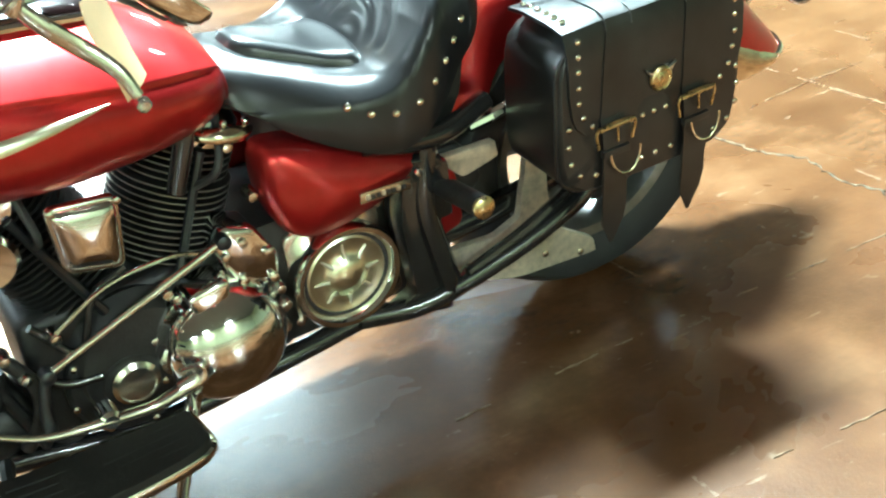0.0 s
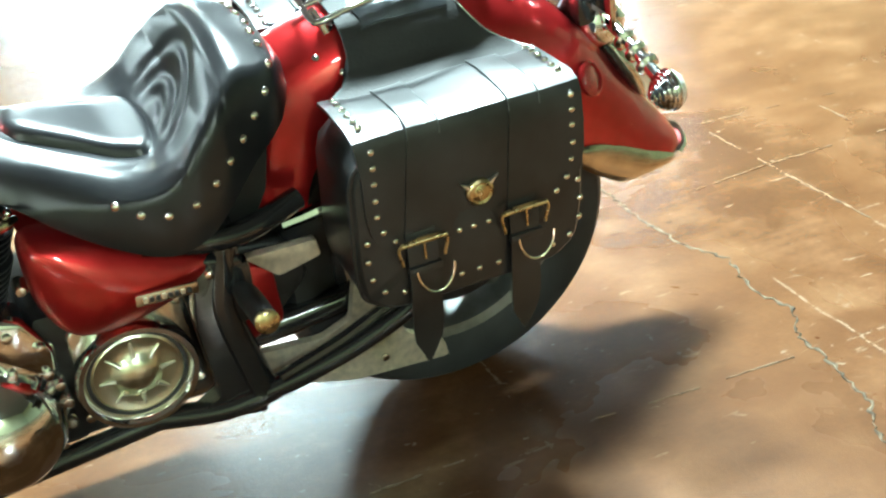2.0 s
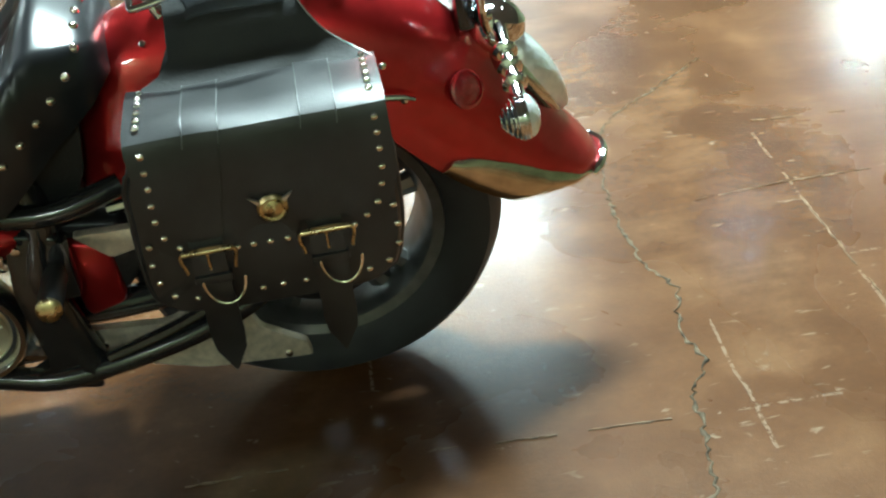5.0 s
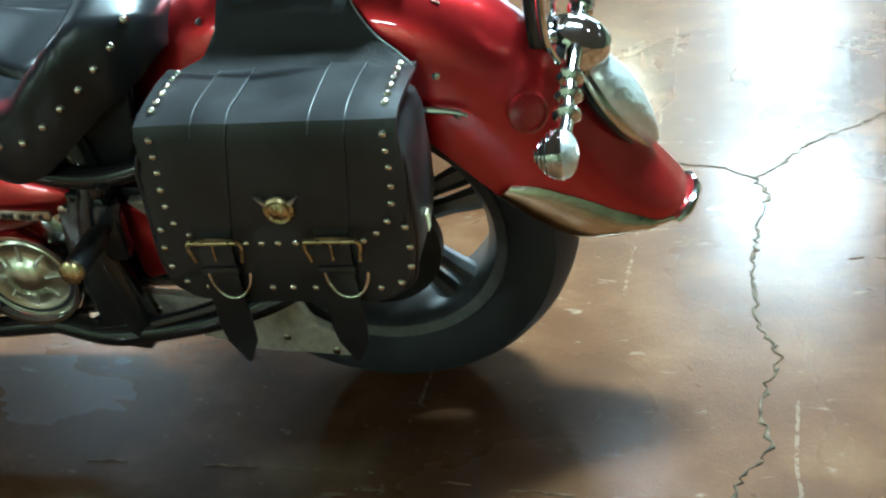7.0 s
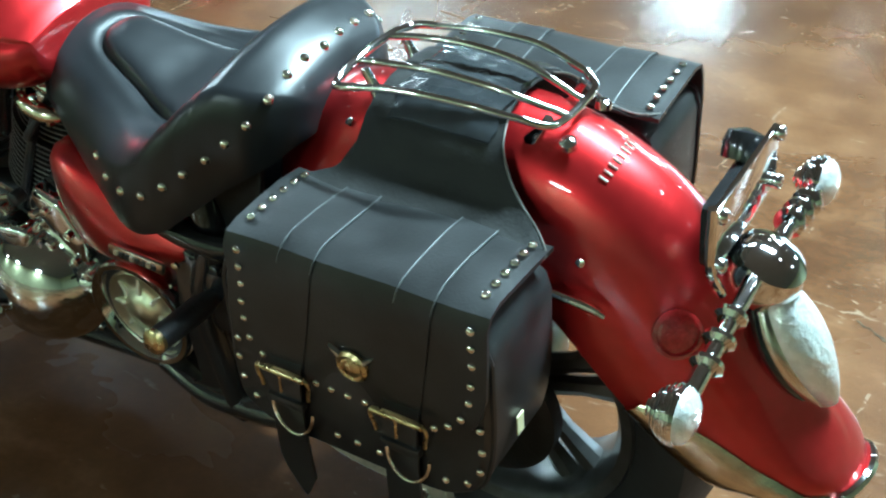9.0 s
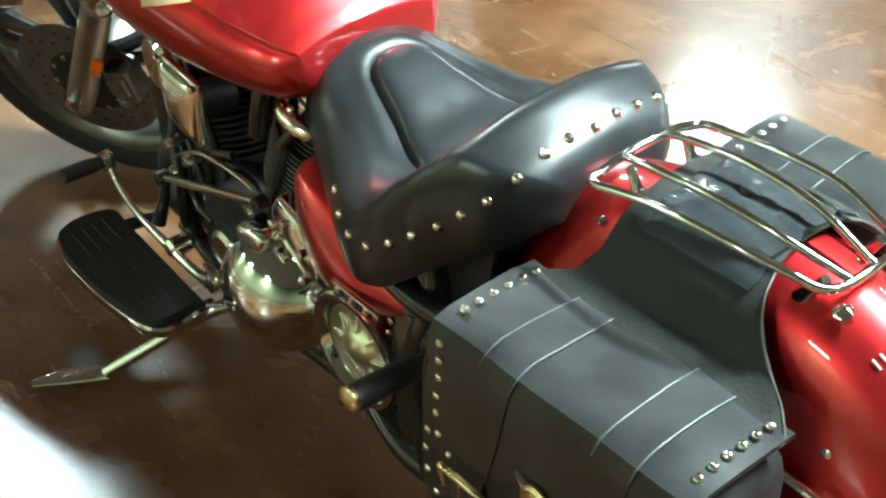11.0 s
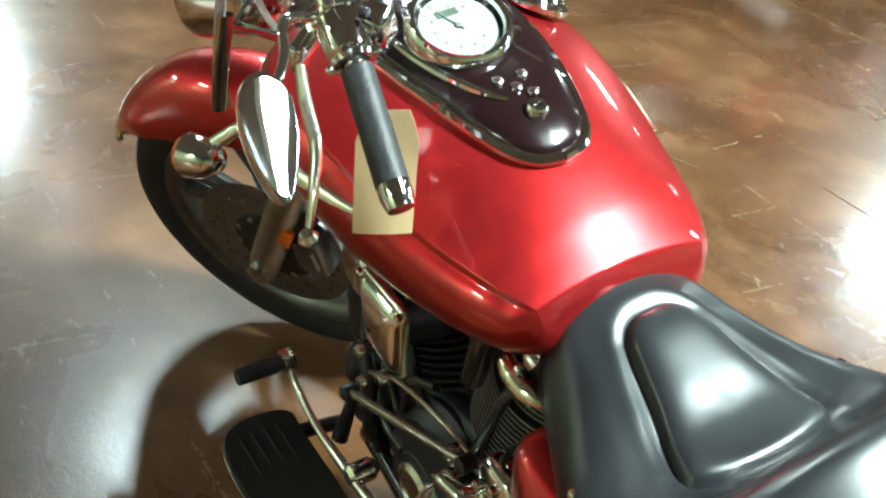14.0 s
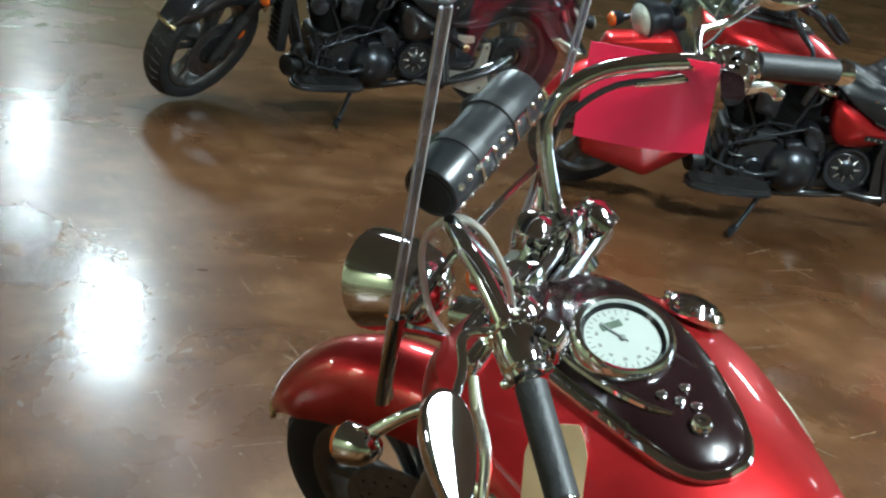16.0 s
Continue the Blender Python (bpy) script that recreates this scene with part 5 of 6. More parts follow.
    for k in range(9):
        P("radiator_fin", box(-1.276, -1.268, -0.065, 0.065, 0.32 + 0.027 * k, 0.33 + 0.027 * k), BLUE_STEEL, "", radiator)

    # -- front end, turned with the bars --
    for s in (-1, 1):
        leg = P("fork_leg", tube([(-1.632, s * 0.108, 0.270), (-1.60, s * 0.108, 0.325), (-1.45, s * 0.108, 0.565)], [0.024, 0.030, 0.029], 16, 10), ALLOY, "grey aluminium fork slider", None, STEER)
        P("fork_tube", tube([(-1.455, s * 0.108, 0.56), (-1.215, s * 0.108, 0.945)], 0.022, 14), CHROME, "", leg)
        P("fork_cover", tube([(-1.42, s * 0.108, 0.615), (-1.30, s * 0.108, 0.805)], 0.031, 16), CHROME, "chrome fork shroud", leg)
        P("axle_nut", lathe([(0.016, -0.012), (0.016, 0.012), (0.008, 0.014)], (-1.607, s * 0.135, 0.318), (0, s, 0), 12), CHROME, "", leg)
        P("fork_reflector", moved(box(-0.022, 0.022, -0.005, 0.005, -0.024, 0.024, 0.004), pose(-1.520, s * 0.128, 0.425, 0, 32, 0)), AMBER, "square amber reflector", leg)
    P("brake_caliper", join(box(-1.528, -1.472, -0.115, -0.055, 0.305, 0.39, 0.014), box(-1.522, -1.482, -0.122, -0.10, 0.328, 0.375, 0.008), lathe([(0.010, 0), (0.010, -0.01), (0.004, -0.014)], (-1.50, -0.116, 0.315), (0, 1, 0), 10)), DISC, "dark cast brake caliper", None, STEER)
    fr = 0.362
    a0, a1 = radians(148), radians(18)
    rings = []
    for i in range(33):
        a = a0 + (a1 - a0) * i / 32
        hw = 0.086 * min(1, 0.55 + 3.0 * min(i, 32 - i) / 32)
        dp = 0.105 * min(1, 0.25 + 2.6 * min(i, 32 - i) / 32)
        n = Vector((math.cos(a), 0, math.sin(a)))
        c = Vector(front_c) + n * (fr + (0.012 if i > 26 else 0) * (i - 26) / 6)
        outer = [c + Vector((0, hw * yy * sg, 0)) - n * dp * dd for sg, rows in ((-1, shape[::-1]), (1, shape[1:])) for yy, dd in rows]
        inner = [c + Vector((0, (hw - 0.005) * yy * sg, 0)) - n * (0.006 + dp * dd * 0.97) for sg, rows in ((-1, shape[::-1]), (1, shape[1:])) for yy, dd in rows]
        rings.append(outer + inner[::-1])
    ff = P("front_fender", skin(rings), RED, "glossy candy red front fender", None, STEER)
    tip_a = radians(147)
    P("fender_tip", tube([Vector(front_c) + Vector((math.cos(tip_a) * (fr - 0.03 * abs(k) ** 2), 0.058 * k, math.sin(tip_a) * (fr - 0.03 * abs(k) ** 2))) for k in (-1, -0.6, 0, 0.6, 1)], 0.009, 8, 14, 0.6), BRASS, "gilt trim on the fender lip", ff)
    triple = P("triple_clamp", join(box(-1.30, -1.20, -0.14, 0.14, 0.885, 0.92, 0.012), box(-1.39, -1.31, -0.14, 0.14, 0.72, 0.755, 0.012)), CHROME, "chrome triple clamp", None, STEER)
    for s in (-1, 1):
        P("fork_cap", lathe([(0.027, -0.03), (0.027, 0.0), (0.022, 0.008), (0.015, 0.012), (0.014, 0.020), (0.001, 0.022)], (-1.215, s * 0.108, 0.945), steer_axis * -1 + Vector((0, 0, 2 * steer_axis.z)), 22), CHROME, "domed chrome fork cap", triple)
        P("riser", lathe([(0.030, -0.05), (0.026, -0.02), (0.022, 0.02), (0.026, 0.035), (0.020, 0.042), (0.001, 0.044)], (-1.232, s * 0.062, 0.93), (-0.15, 0, 1), 22), CHROME, "chrome handlebar riser", triple)
    P("steering_damper_cover", lathe([(0.026, -0.09), (0.030, -0.085), (0.030, -0.02), (0.027, 0.0), (0.030, 0.012), (0.030, 0.055), (0.026, 0.068), (0.014, 0.076), (0.001, 0.078)], (-1.285, 0.035, 0.915), (0.42, -0.05, 0.9), 28), CHROME, "tall polished chrome clamp cover", triple)
    P("headlight_bracket", tube([(-1.35, 0, 0.80), (-1.42, 0, 0.80)], 0.03, 12), CHROME, "", triple)
    hl = P("headlight", lathe([(0.004, 0.105), (0.032, 0.098), (0.055, 0.077), (0.070, 0.042), (0.076, 0.0), (0.081, -0.02), (0.081, -0.035), (0.075, -0.04)], (-1.530, 0, 0.845), (1, 0, 0.05), 36), CHROME, "chrome headlight shell", None, STEER)
    P("lens", lathe([(0.075, -0.036), (0.058, -0.05), (0.03, -0.057), (0.001, -0.059)], (-1.530, 0, 0.845), (1, 0, 0.05), 32), LENS, "clear headlight lens", hl)
    for s in (-1, 1):
        sig = P("front_turn_signal", lathe([(0.003, 0.045), (0.018, 0.038), (0.030, 0.018), (0.034, -0.004), (0.035, -0.018), (0.03, -0.022)], (-1.515, s * 0.205, 0.690), (1, 0, 0.05), 24), CHROME, "chrome bullet turn signal", None, STEER)
        P("lens", lathe([(0.032, -0.020), (0.028, -0.030), (0.015, -0.036), (0.001, -0.037)], (-1.515, s * 0.205, 0.690), (1, 0, 0.05), 20), AMBER, "amber lens", sig)
        P("signal_stalk", tube([(-1.385, s * 0.12, 0.735), (-1.43, s * 0.155, 0.735), (-1.50, s * 0.19, 0.70)], [0.016, 0.010, 0.012], 10, 10), CHROME, "", sig)
    side_line = [(-0.962, 0.430, 0.998), (-1.045, 0.328, 1.068), (-1.135, 0.245, 1.115), (-1.215, 0.178, 1.128), (-1.262, 0.125, 1.085), (-1.255, 0.085, 0.99), (-1.235, 0.06, 0.945)]
    bars = P("handlebar", tube([(x, -y, z) for x, y, z in side_line] + [(-1.23, 0, 0.938)] + side_line[::-1], 0.0125, 12, 70), CHROME, "wide pulled-back chrome handlebar", None, STEER)
    for s in (-1, 1):
        P("bar_clamp", box(-1.262, -1.205, s * 0.06 - 0.022, s * 0.06 + 0.022, 0.905, 0.972, 0.010), CHROME, "", bars)
        P("grip", tube([(-1.040, s * 0.334, 1.064), (-0.966, s * 0.425, 1.002)], 0.0185, 16), GRIP, "black rubber grip", bars)
        P("grip_end", tube([(-0.968, s * 0.422, 1.004), (-0.958, s * 0.434, 0.995), (-0.950, s * 0.443, 0.988)], [0.0175, 0.0185, 0.015], 16), CHROME, "chrome bar end", bars)
        along = Vector((-0.62, -s * 0.70, 0.40)).normalized()
        pod_c = Vector((-1.066, s * 0.305, 1.079))
        P("switch_pod", lathe([(0.017, -0.036), (0.023, -0.034), (0.025, -0.028), (0.022, -0.025), (0.026, -0.022), (0.0285, -0.008), (0.0285, 0.008), (0.026, 0.022), (0.021, 0.025), (0.024, 0.028), (0.023, 0.035), (0.016, 0.038)], pod_c, along, 22), CHROME, "chrome switch housing", bars)
        P("switch_block", plate(rounded([(-1.066, 1.052), (-1.030, 1.052), (-1.026, 1.090), (-1.06, 1.102)], 0.3, 4), s * 0.262, s * 0.292, 0.006, 0.004), CHROME, "", bars)
        for dd, rr in ((-0.030, 0.031), (0.030, 0.030)):
            for turn in (0.6, 2.2, 3.9, 5.4):
                u = along.orthogonal().normalized()
                w = along.cross(u)
                out_dir = u * math.cos(turn) + w * math.sin(turn)
                P("clamp_bolt", lathe([(0.0065, -0.010), (0.0065, 0.0), (0.004, 0.004), (0.001, 0.0045)], pod_c + along * dd + out_dir * (rr - 0.004), out_dir, 10), CHROME, "", bars)
        for k, (dx, dz) in enumerate(((0.004, 0.012), (-0.012, -0.004), (0.010, -0.010))):
            P("switch_button", box(-1.046 + dx - 0.005, -1.046 + dx + 0.005, s * 0.291 - 0.006 + 0.002 * k, s * 0.291 + 0.006, 1.092 + dz - 0.004, 1.092 + dz + 0.004, 0.002), BLACK, "", bars)
        for p in ((-1.088, s * 0.296, 1.102), (-1.072, s * 0.272, 1.104), (-1.100, s * 0.262, 1.098), (-1.055, s * 0.318, 1.090)):
            P("pod_screw", lathe([(0.006, 0), (0.006, 0.004), (0.003, 0.006), (0.001, 0.006)], p, (0.25, 0, 1), 10), CHROME, "", bars)
        perch = P("lever_perch", tube([(-1.078, s * 0.285, 1.085), (-1.098, s * 0.278, 1.082), (-1.118, s * 0.292, 1.068), (-1.132, s * 0.322, 1.052)], [0.020, 0.016, 0.013, 0.014], 14, 14), CHROME, "chrome lever perch", bars)
        P("pivot_bolt", lathe([(0.011, -0.014), (0.012, -0.01), (0.012, 0.012), (0.008, 0.017), (0.001, 0.018)], (-1.130, s * 0.318, 1.052), (0.3, 0, 1), 14), CHROME, "", perch)
        P("cable_barrel", tube([(-1.118, s * 0.262, 1.082), (-1.140, s * 0.238, 1.090), (-1.165, s * 0.214, 1.098)], [0.010, 0.008, 0.006], 12), CHROME, "", perch)
        P("lever", tube([(-1.130, s * 0.318, 1.050), (-1.113, s * 0.350, 1.020), (-1.089, s * 0.385, 0.990), (-1.075, s * 0.428, 0.967), (-1.073, s * 0.457, 0.940)], [0.010, 0.013, 0.013, 0.010, 0.008], 10, 22, 0.6), CHROME_SOFT, "long flat alloy lever", bars)
        P("lever_ball", lathe([(0.001, -0.011), (0.008, -0.008), (0.0115, 0), (0.008, 0.008), (0.001, 0.011)], (-1.073, s * 0.465, 0.931), (0, 0, 1), 16), CHROME_SOFT, "", bars)
        P("cable", tube([(-1.11, s * 0.262, 1.08), (-1.19, s * 0.19, 1.105), (-1.25, s * 0.125, 1.07), (-1.262, s * 0.10, 0.99), (-1.28, s * 0.06, 0.88)], 0.005, 8, 18), BLACK, "", bars)
        # mirror: a teardrop shell with real glass facing the rider
        turn_back = (BIKE @ STEER).to_3x3().inverted()
        face = turn_back @ MIRROR_FACE
        long_axis = turn_back @ Vector((-0.70, 0.06, 0.70))
        if s > 0:
            face.y, long_axis.y = -face.y, -long_axis.y
        face.normalize()
        long_axis = (long_axis - face * face.dot(long_axis)).normalized()
        cross = long_axis.cross(face)
        mc = Vector((-1.040, s * 0.478, 1.106))
        mm = Matrix((cross, long_axis, face)).transposed().to_4x4()
        mm.translation = mc
        ov = [(0.028 * math.cos(a) * (1 + 0.38 * math.sin(a)), 0.068 * math.sin(a)) for a in (2 * math.pi * j / 36 for j in range(36))]
        shell = [[mm @ Vector((x * k, y * k, h)) for x, y in ov] for k, h in ((0.92, 0.0), (1.0, -0.002), (1.0, -0.010), (0.9, -0.022), (0.6, -0.032), (0.1, -0.035))]
        mir = P("mirror", skin(shell), CHROME, "teardrop chrome mirror", None, STEER)
        P("mirror_glass", skin([[mm @ Vector((x * k, y * k, h)) for x, y in ov] for k, h in ((0.90, -0.004), (0.90, 0.0010), (0.8, 0.00115), (0.65, 0.0013), (0.5, 0.0014), (0.35, 0.0015), (0.2, 0.00155), (0.04, 0.0016))]), MIRROR, "mirror glass", mir)
        P("mirror_stem", tube([(-1.10, s * 0.285, 1.085), (-1.115, s * 0.33, 1.115), (-1.09, s * 0.38, 1.105), mm @ Vector((0, 0.02, -0.028))], 0.006, 10, 16), CHROME, "", mir)
    P("clutch_cable", tube([(-1.30, -0.13, 0.84), (-1.335, -0.14, 0.93), (-1.33, -0.14, 1.00), (-1.313, -0.14, 1.057), (-1.282, -0.14, 1.095), (-1.238, -0.14, 1.117), (-1.207, -0.14, 1.098), (-1.192, -0.14, 1.042), (-1.203, -0.13, 0.98), (-1.24, -0.10, 0.90)], 0.0048, 8, 40), PEWTER, "looped grey control cable", bars)
    P("cable_tie", tube([(-1.305, -0.01, 0.925), (-1.27, 0.02, 0.945), (-1.225, 0.05, 0.95)], 0.007, 8, 8, 0.4), DIAL, "pale plastic strap", bars)
    # windscreen with bracket strips and a studded leather roll
    rows = []
    for i in range(21):
        z = i / 20
        w = 0.222 * (0.86 + 0.14 * min(1, z * 6))
        rows.append((-1.437 + 0.325 * z, w, 0.80 + 0.66 * z))
    ringf = [[(x - 0.06 * math.cos(v * 1.35) + 0.02, w * v, z) for v in [-1 + 2 * j / 16 for j in range(17)]] for x, w, z in rows]
    ringb = [[(p[0] + 0.004, p[1], p[2]) for p in r] for r in ringf]
    ws = P("windscreen", skin([a + b[::-1] for a, b in zip(ringf, ringb)]), SCREEN, "clear plastic windscreen", None, STEER)
    for s in (-1, 1):
        rim = [Vector(r[-1 if s > 0 else 0]) for r in ringf]
        P("screen_edge", tube(rim, 0.0022, 8), ACRYLIC, "", ws)
        lip = [p + Vector((0.011, -s * 0.003, 0.0)) for p in rim]
        P("screen_lip", skin([[p, q, q + Vector((0.0, s * 0.002, 0)), p + Vector((0.0, s * 0.002, 0))] for p, q in zip(rim, lip)]), SCREEN_LIP, "thick polished edge of the screen", ws)
        P("screen_edge", tube(lip, 0.0016, 8), ACRYLIC, "", ws)
        P("screen_bracket", tube([(-1.405, s * 0.222, 0.825), (-1.365, s * 0.222, 0.91), (-1.32, s * 0.218, 1.0)], 0.011, 10, 10, 0.4), CHROME, "flat chrome bracket", ws)
        P("screen_strut", tube([(-1.33, s * 0.215, 0.98), (-1.33, s * 0.16, 0.92), (-1.31, s * 0.115, 0.86)], 0.007, 8, 8), CHROME, "", ws)
    P("screen_bar", tube([(-1.345, -0.215, 0.95), (-1.36, -0.1, 0.95), (-1.365, 0, 0.95), (-1.36, 0.1, 0.95), (-1.345, 0.215, 0.95)], 0.006, 8, 18), CHROME, "", ws)
    bike.matrix_basis = BIKE
    return bike


bike = build_motorcycle()

# ---- leather roll behind the windscreen ----
def tool_roll():
    root = tagged(new("tool_roll"), "rolled black leather tool bag with studded edges", "tool bag")
    c = Vector((-1.29, 0, 1.132))
    r = 0.041
    body = part("bag_body", lathe([(0.020, -0.112), (0.034, -0.119), (r - 0.002, -0.117), (r, -0.110), (r + 0.001, -0.06), (r - 0.001, 0.0), (r + 0.001, 0.06), (r, 0.110), (r - 0.002, 0.117), (0.030, 0.118)], c, (0, 1, 0), 36), SEAT_LEATHER, root)
    part("end_cap", lathe([(0.033, 0.0), (0.031, -0.004), (0.001, -0.003)], c + Vector((0, -0.116, 0)), (0, 1, 0), 24), YOKE, root, "dull black end disc")
    for yy in (-0.045, 0.045):
        part("strap", lathe([(r, -0.014), (r + 0.0028, -0.012), (r + 0.0028, 0.012), (r, 0.014)], c + Vector((0, yy, 0)), (0, 1, 0), 32), LEATHER, root)
        part("buckle", tube([c + Vector((r + 0.004, yy + dy, dz)) for dy, dz in ((-0.016, -0.014), (-0.016, 0.014), (0.016, 0.014), (0.016, -0.014), (-0.016, -0.014))], 0.0022, 8), CHROME, root, "chrome buckle")
    for turn in (-35, 8):
        d = Vector((math.cos(radians(turn)), 0, math.sin(radians(turn))))
        for k in range(11):
            stud(c + Vector((0, -0.105 + 0.021 * k, 0)) + d * r, d, body)
    for s in (-1, 1):
        part("hanging_strap", tube([c + Vector((-0.02, s * 0.045, r - 0.004)), c + Vector((-0.045, s * 0.045, 0.02)), c + Vector((-0.06, s * 0.046, -0.03))], 0.006, 8, 8, 0.35), LEATHER, root)
    root.matrix_basis = BIKE @ STEER
    return root


tool_roll()


# ---- throw-over saddlebags ----
def saddlebags():
    root = tagged(new("saddlebags"), "pair of studded black leather saddlebags thrown over the rear fender", "saddlebag")
    # yoke over the fender
    path = [(0.0, 0.786, 0.0), (0.03, 0.785, 0.02), (0.06, 0.779, 0.06), (0.09, 0.763, 0.16), (0.110, 0.740, 0.32), (0.122, 0.716, 0.52), (0.138, 0.698, 0.78), (0.165, 0.687, 1.0), (0.178, 0.6835, 1.0)]
    full = [(-y, z, k) for y, z, k in path[:0:-1]] + path
    rings = []
    for i in range(25):
        u = i / 24
        ring_o, ring_i = [], []
        for y, z, k in full:
            f, r = -0.150 - 0.063 * k ** 4, 0.026 + 0.108 * k ** 1.1
            x = f + (r - f) * u
            sag = 0.30 * max(0, x - 0.0) ** 1.3 * (1 - 0.9 * k) + 0.16 * max(0, -0.09 - x) * (1 - k)
            ring_o.append((x, y, z - sag))
            ring_i.append((x, y * 0.97, z - sag - 0.004))
        rings.append(ring_o + ring_i[::-1])
    yoke = part("yoke", skin(rings), YOKE, root, "plain matt black leather yoke")
    rings = []
    for i in range(15):
        x = -0.118 + 0.142 * i / 14
        o = []
        for j in range(25):
            y = -0.094 + 0.188 * j / 24
            z = lerp([(0.0, 0.786), (0.03, 0.785), (0.06, 0.779), (0.09, 0.763), (0.11, 0.740)], abs(y))
            o.append((x + 0.004 * math.sin(j * 0.9), y, z - 0.30 * max(0, x) ** 1.3 - 0.16 * max(0, -0.09 - x) + 0.0034 + 0.0012 * math.sin(j * 1.7 + i * 0.5) + 0.0008 * math.sin(i * 1.9 - j * 0.6)))
        rings.append(o + [(a, b, c - 0.003) for a, b, c in o[::-1]])
    part("vinyl_patch", skin(rings), VINYL, yoke, "creased glossy black vinyl patch under the rack")
    for s in (-1, 1):
        edge = [(y, z, k) for y, z, k in path[2:]]
        part("edge_piping", tube([(0.028 + 0.108 * k ** 1.1, s * y, z - 0.30 * max(0, 0.026 + 0.108 * k ** 1.1) ** 1.3 * (1 - 0.9 * k)) for y, z, k in edge], 0.0013, 6, 24), ALLOY, yoke, "pale cut edge")

    for s in (-1, 1):
        side = 1 if s < 0 else -1

        def at(x, y, z):
            return Vector((x, y * side, z))
        outline = rounded([(-0.232, 0.676), (-0.243, 0.47), (-0.236, 0.425), (-0.195, 0.395), (0.075, 0.390), (0.122, 0.420), (0.138, 0.50), (0.138, 0.676)], 0.3, 4)
        cx, cz = -0.05, 0.545
        rings = []
        for y, k in ((-0.150, 0.985), (-0.158, 1.0), (-0.285, 1.0), (-0.298, 0.988), (-0.303, 0.96), (-0.305, 0.6), (-0.305, 0.1)):
            rings.append([at(cx + (x - cx) * k, y - 0.012 * (1 - (z - 0.39) / 0.3) * (1 if y < -0.2 else 0), cz + (z - cz) * k) for x, z in outline])
        bag = part("bag", skin(rings), LEATHER, root, "boxy black leather bag with rounded lower corners")
        # flap folded over the top
        prof = [(-0.150, 0.686), (-0.19, 0.6915), (-0.235, 0.694), (-0.276, 0.695), (-0.298, 0.689), (-0.3065, 0.673), (-0.310, 0.63), (-0.313, 0.58), (-0.316, 0.545), (-0.3165, 0.525), (-0.317, 0.506), (-0.317, 0.490)]
        wl = [-0.220] * 6 + [-0.218, -0.219, -0.216, -0.208, -0.190, -0.160]
        wr = [0.138] * 6 + [0.139, 0.137, 0.128, 0.116, 0.098, 0.070]

        def on_flap(x, y, z, lift):
            """A point on the flap, with the slight waves of the leather, lifted off it."""
            j = (x + 0.22) / 0.03
            front = min(1.0, max(0.0, (-0.272 - y) / 0.034))
            q = at(x, y - 0.0016 * front * math.sin(j * 1.1 + z * 22), z + 0.0022 * (1 - front) * math.sin(j * 0.8 + y * 26))
            return q + at(0, -lift * front, lift * (1 - front) + 0.3 * lift)
        rings = []
        for (y, z), a, b in zip(prof, wl, wr):
            row = [a + (b - a) * j / 16 for j in range(17)]
            rings.append([on_flap(x, y, z, 0) for x in row] + [on_flap(x, y, z, -0.005) for x in row[::-1]])
        part("flap", skin(rings), LEATHER, bag, "stiff leather flap")
        for x_top, x_low in ((-0.114, -0.143), (0.046, 0.025)):
            w = 0.0245

            def xc(z):
                return x_top + (x_low - x_top) * min(1.0, max(0.0, (0.69 - z) / 0.17))
            rings = []
            for y, z in prof[:10]:
                row = [xc(z) + d * w for d in (-1, -0.5, 0, 0.5, 1)]
                rings.append([on_flap(x, y, z, 0.0022) for x in row] + [on_flap(x, y, z, -0.002) for x in row[::-1]])
            part("strap", skin(rings), LEATHER, bag, "sewn-down leather strap")
            for d in (-1, 1):
                part("cut_edge", tube([on_flap(xc(z) + d * w, y, z, 0.0018) for y, z in prof[:6]], 0.0011, 6, 20), STRAP_EDGE, bag, "pale strap edge")
            tail = [(-0.320, 0.53, 0.024), (-0.328, 0.50, 0.024), (-0.330, 0.44, 0.024), (-0.327, 0.36, 0.025), (-0.322, 0.328, 0.022), (-0.318, 0.283, 0.002)]
            rings = []
            for y, z, ww in tail:
                o = [at(x_low - 0.004 * (0.53 - z) / 0.2 + d * ww, y, z) for d in (-1, 1)]
                rings.append(o + [p + at(0, 0.004, 0) for p in o[::-1]])
            part("strap_tail", skin(rings), LEATHER, bag, "pointed hanging strap end")
            xb = x_low
            bk = [at(xb - 0.034, -0.328, 0.482), at(xb - 0.034, -0.331, 0.519), at(xb + 0.034, -0.331, 0.519), at(xb + 0.034, -0.328, 0.482)]
            part("buckle", tube(bk, 0.0026, 8, 30), BRASS, bag, "brass roller buckle")
            part("buckle_roller", tube([at(xb - 0.035, -0.333, 0.520), at(xb + 0.035, -0.333, 0.520)], 0.0042, 10), BRASS, bag)
            part("buckle_prong", tube([at(xb, -0.335, 0.520), at(xb, -0.336, 0.49)], 0.0018, 8), BRASS, bag)
            xd = xb + 0.014
            dr = [at(xd + 0.030 * math.cos(t), -0.336 - 0.004 * abs(math.sin(t)), 0.470 + 0.042 * math.sin(t)) for t in [math.pi + math.pi * k / 16 for k in range(17)]]
            part("d_ring", tube(dr, 0.0024, 8), SILVER, bag, "nickel D-ring")
            part("keeper", box(xb - 0.027, xb + 0.027, min(-0.334 * side, -0.322 * side), max(-0.334 * side, -0.322 * side), 0.462, 0.476, 0.003), LEATHER, bag)
        # studs: top edges, flap border, lower border
        for k in range(6):
            y = -0.165 - 0.0215 * k
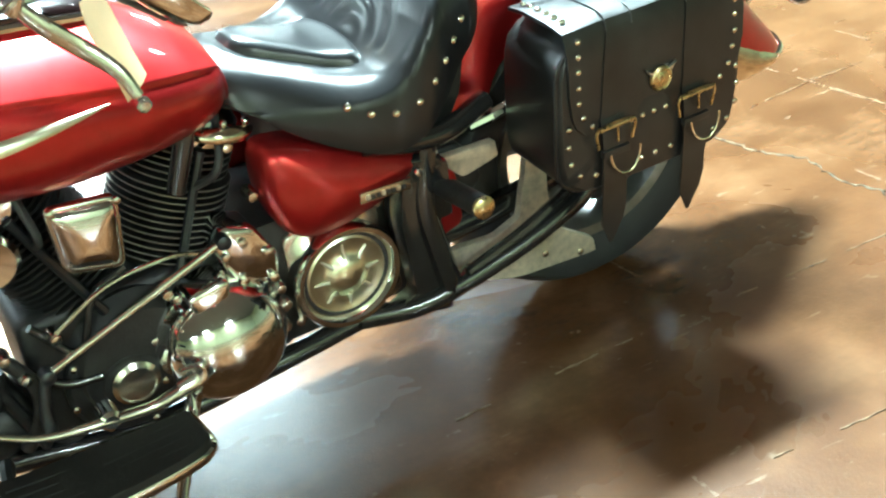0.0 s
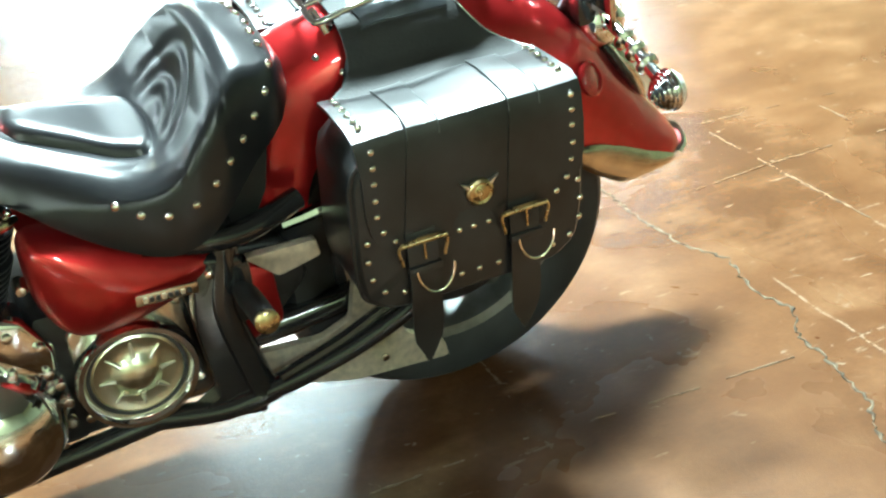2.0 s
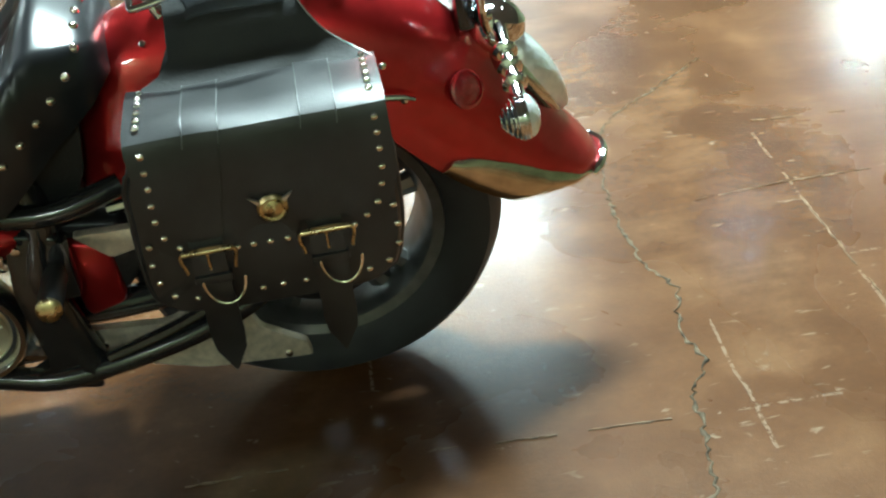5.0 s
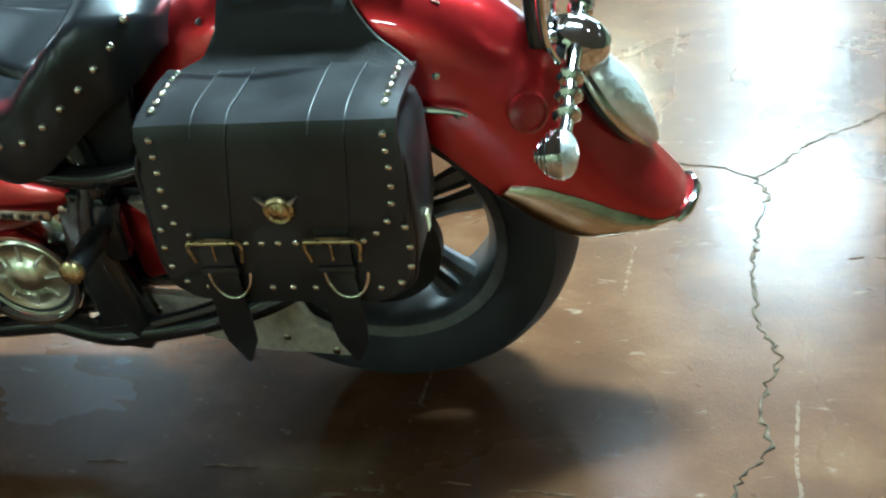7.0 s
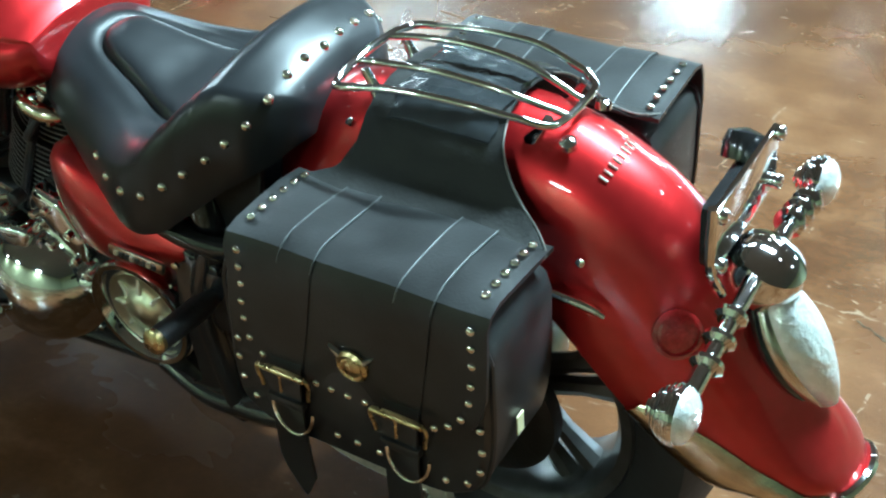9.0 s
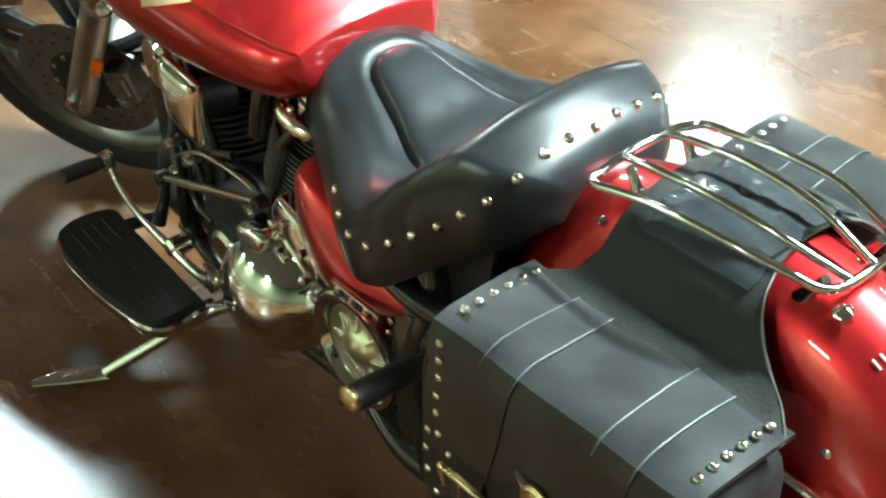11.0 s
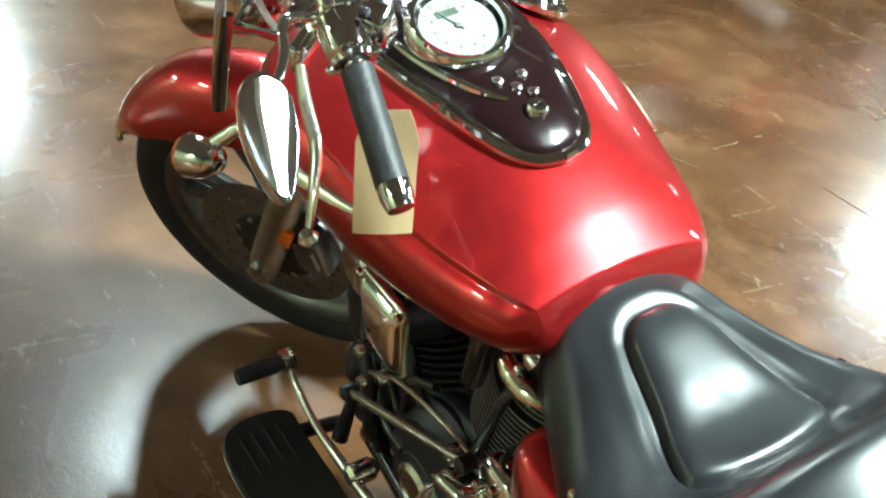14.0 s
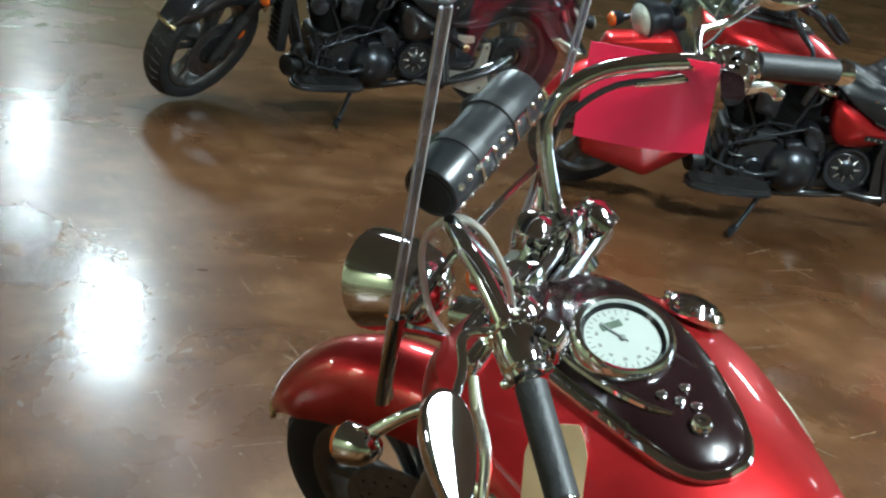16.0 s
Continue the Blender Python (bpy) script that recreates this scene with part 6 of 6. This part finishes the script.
            for x in (-0.200, 0.119):
                stud(at(x, y, lerp([(0.15, 0.6885), (0.19, 0.694), (0.235, 0.6965), (0.276, 0.6975)], -y)), at(0, -0.05 if k < 5 else -0.3, 1), bag)
        flap_line = [(-0.198, 0.674), (-0.199, 0.649), (-0.200, 0.623), (-0.202, 0.597), (-0.203, 0.570), (-0.197, 0.543), (-0.180, 0.522)]
        flap_line += [(-0.102, 0.5065), (-0.079, 0.5065), (-0.055, 0.506), (-0.030, 0.506), (0.066, 0.508)]
        flap_line += [(0.086, 0.521), (0.104, 0.540), (0.114, 0.567), (0.118, 0.595), (0.119, 0.623), (0.119, 0.649), (0.119, 0.673)]
        for x, z in flap_line:
            y = -0.3095 if z > 0.66 else -0.3105 if z > 0.61 else -0.3135 if z > 0.56 else -0.3165
            stud(at(x, y, z), at(0, -1, 0), bag)
        low = [(-0.222, 0.528), (-0.225, 0.497), (-0.222, 0.465), (-0.206, 0.438), (-0.175, 0.428), (-0.081, 0.426), (-0.051, 0.426), (-0.018, 0.425), (0.076, 0.424), (0.106, 0.433), (0.124, 0.460), (0.127, 0.493), (0.125, 0.526)]
        for x, z in low:
            stud(at(x, -0.3045 - 0.012 * (1 - (z - 0.39) / 0.3), z), at(0, -1, 0), bag)
        # gilt emblem: a disc with two small wings
        part("emblem", lathe([(0.022, 0.0), (0.022, 0.004), (0.018, 0.0075), (0.014, 0.006), (0.008, 0.009), (0.001, 0.010)], at(-0.041, -0.316, 0.562), at(0, -1, 0), 24), BRASS, bag, "round gilt emblem with small wings")
        for d in (-1, 1):
            wing = [(0.014 * d, 0.001), (0.022 * d, 0.007), (0.031 * d, 0.019), (0.022 * d, 0.014), (0.014 * d, 0.010)]
            rr = [[at(-0.041 + x * k, yy, 0.566 + z * k) for x, z in wing] for k, yy in ((1, -0.316), (1, -0.320), (0.9, -0.3215))]
            part("emblem_wing", skin(rr), PEWTER, bag)
        part("seam", tube([at(x, -0.300, z) for x, z in outline[: len(outline)]], 0.0035, 6), LEATHER, bag)
        part("label", box(0.1385, 0.1405, min(-0.25 * side, -0.235 * side), max(-0.25 * side, -0.235 * side), 0.47, 0.50), WHITE_PLASTIC, bag, "small yellow label")
    root.matrix_basis = BIKE
    return root


saddlebags()


# ---- paper tags ----
def paper(corners, thick, material, name, label, curl=0.0, clip=0.0):
    """A sheet between four corners: lower left, lower right, upper right, upper left."""
    a, b, c, d = (Vector(p) for p in corners)
    n = (b - a).cross(d - a).normalized()
    rings = []
    for i in range(9):
        v = i / 8
        row = []
        for j in range(9):
            u = 0.5 + (j / 8 - 0.5) * (1 - clip * max(0.0, v - 0.8) / 0.2)
            p = a.lerp(b, u).lerp(d.lerp(c, u), v) + n * curl * (math.sin(u * math.pi) * (1 - v) + 0.4 * math.sin(v * 5 + u * 2) * (1 - v))
            row.append(p)
        rings.append(row + [p - n * thick for p in row[::-1]])
    ob = part(name, skin(rings), material)
    return tagged(ob, label, "price tag")


paper([(-0.897, -0.423, 0.734), (-0.855, -0.372, 0.749), (-0.880, -0.365, 0.885), (-0.925, -0.418, 0.870)], 0.001, TAG, "price_tag", "blank manila card tag hanging from the handlebar grip", 0.004, 0.35)

paper([(-1.47, -0.080, 1.049), (-1.281, 0.025, 1.076), (-1.227, -0.018, 1.217), (-1.395, -0.121, 1.209)], 0.0008, PINK, "notice_sheet", "bright pink paper sheet hanging from the handlebar", 0.006)


# ---- other motorcycles further back in the showroom ----
def background_bike(m, label, swap):
    other = copy_thing(bike, m)
    tagged(other, label, "motorcycle")
    for o in other.children_recursive:
        if o.type == "MESH" and o.data.materials[0] in swap:
            o.material_slots[0].link = "OBJECT"
            o.material_slots[0].material = swap[o.data.materials[0]]
    return other


tourer = background_bike(pose(-3.70, 3.305, 0, 10, 0, 65), "red touring motorcycle with a deep front fairing, parked further back", {CHROME: BLUE_STEEL, GILT_TINT: BLUE_STEEL, CHROME_SOFT: BLUE_STEEL, ALLOY: ENGINE, FIN: ENGINE})
fairing = plate(rounded([(-1.76, 0.50), (-1.68, 0.24), (-1.40, 0.17), (-1.22, 0.30), (-1.20, 0.52), (-1.4, 0.8), (-1.66, 0.76)], 0.07), -0.10, -0.19, 0.03, 0.02)
part("lower_fairing", fairing, RED, tourer, "angular red lower fairing")
background_bike(pose(-5.80, 2.08, 0, 10, 0, 92), "black cruiser motorcycle parked far back on its stand", {RED: BLACK, RED_DARK: BLACK, GILT_TINT: ENGINE, CHROME: BLUE_STEEL, CHROME_SOFT: BLUE_STEEL, ALLOY: ENGINE, FIN: ENGINE})
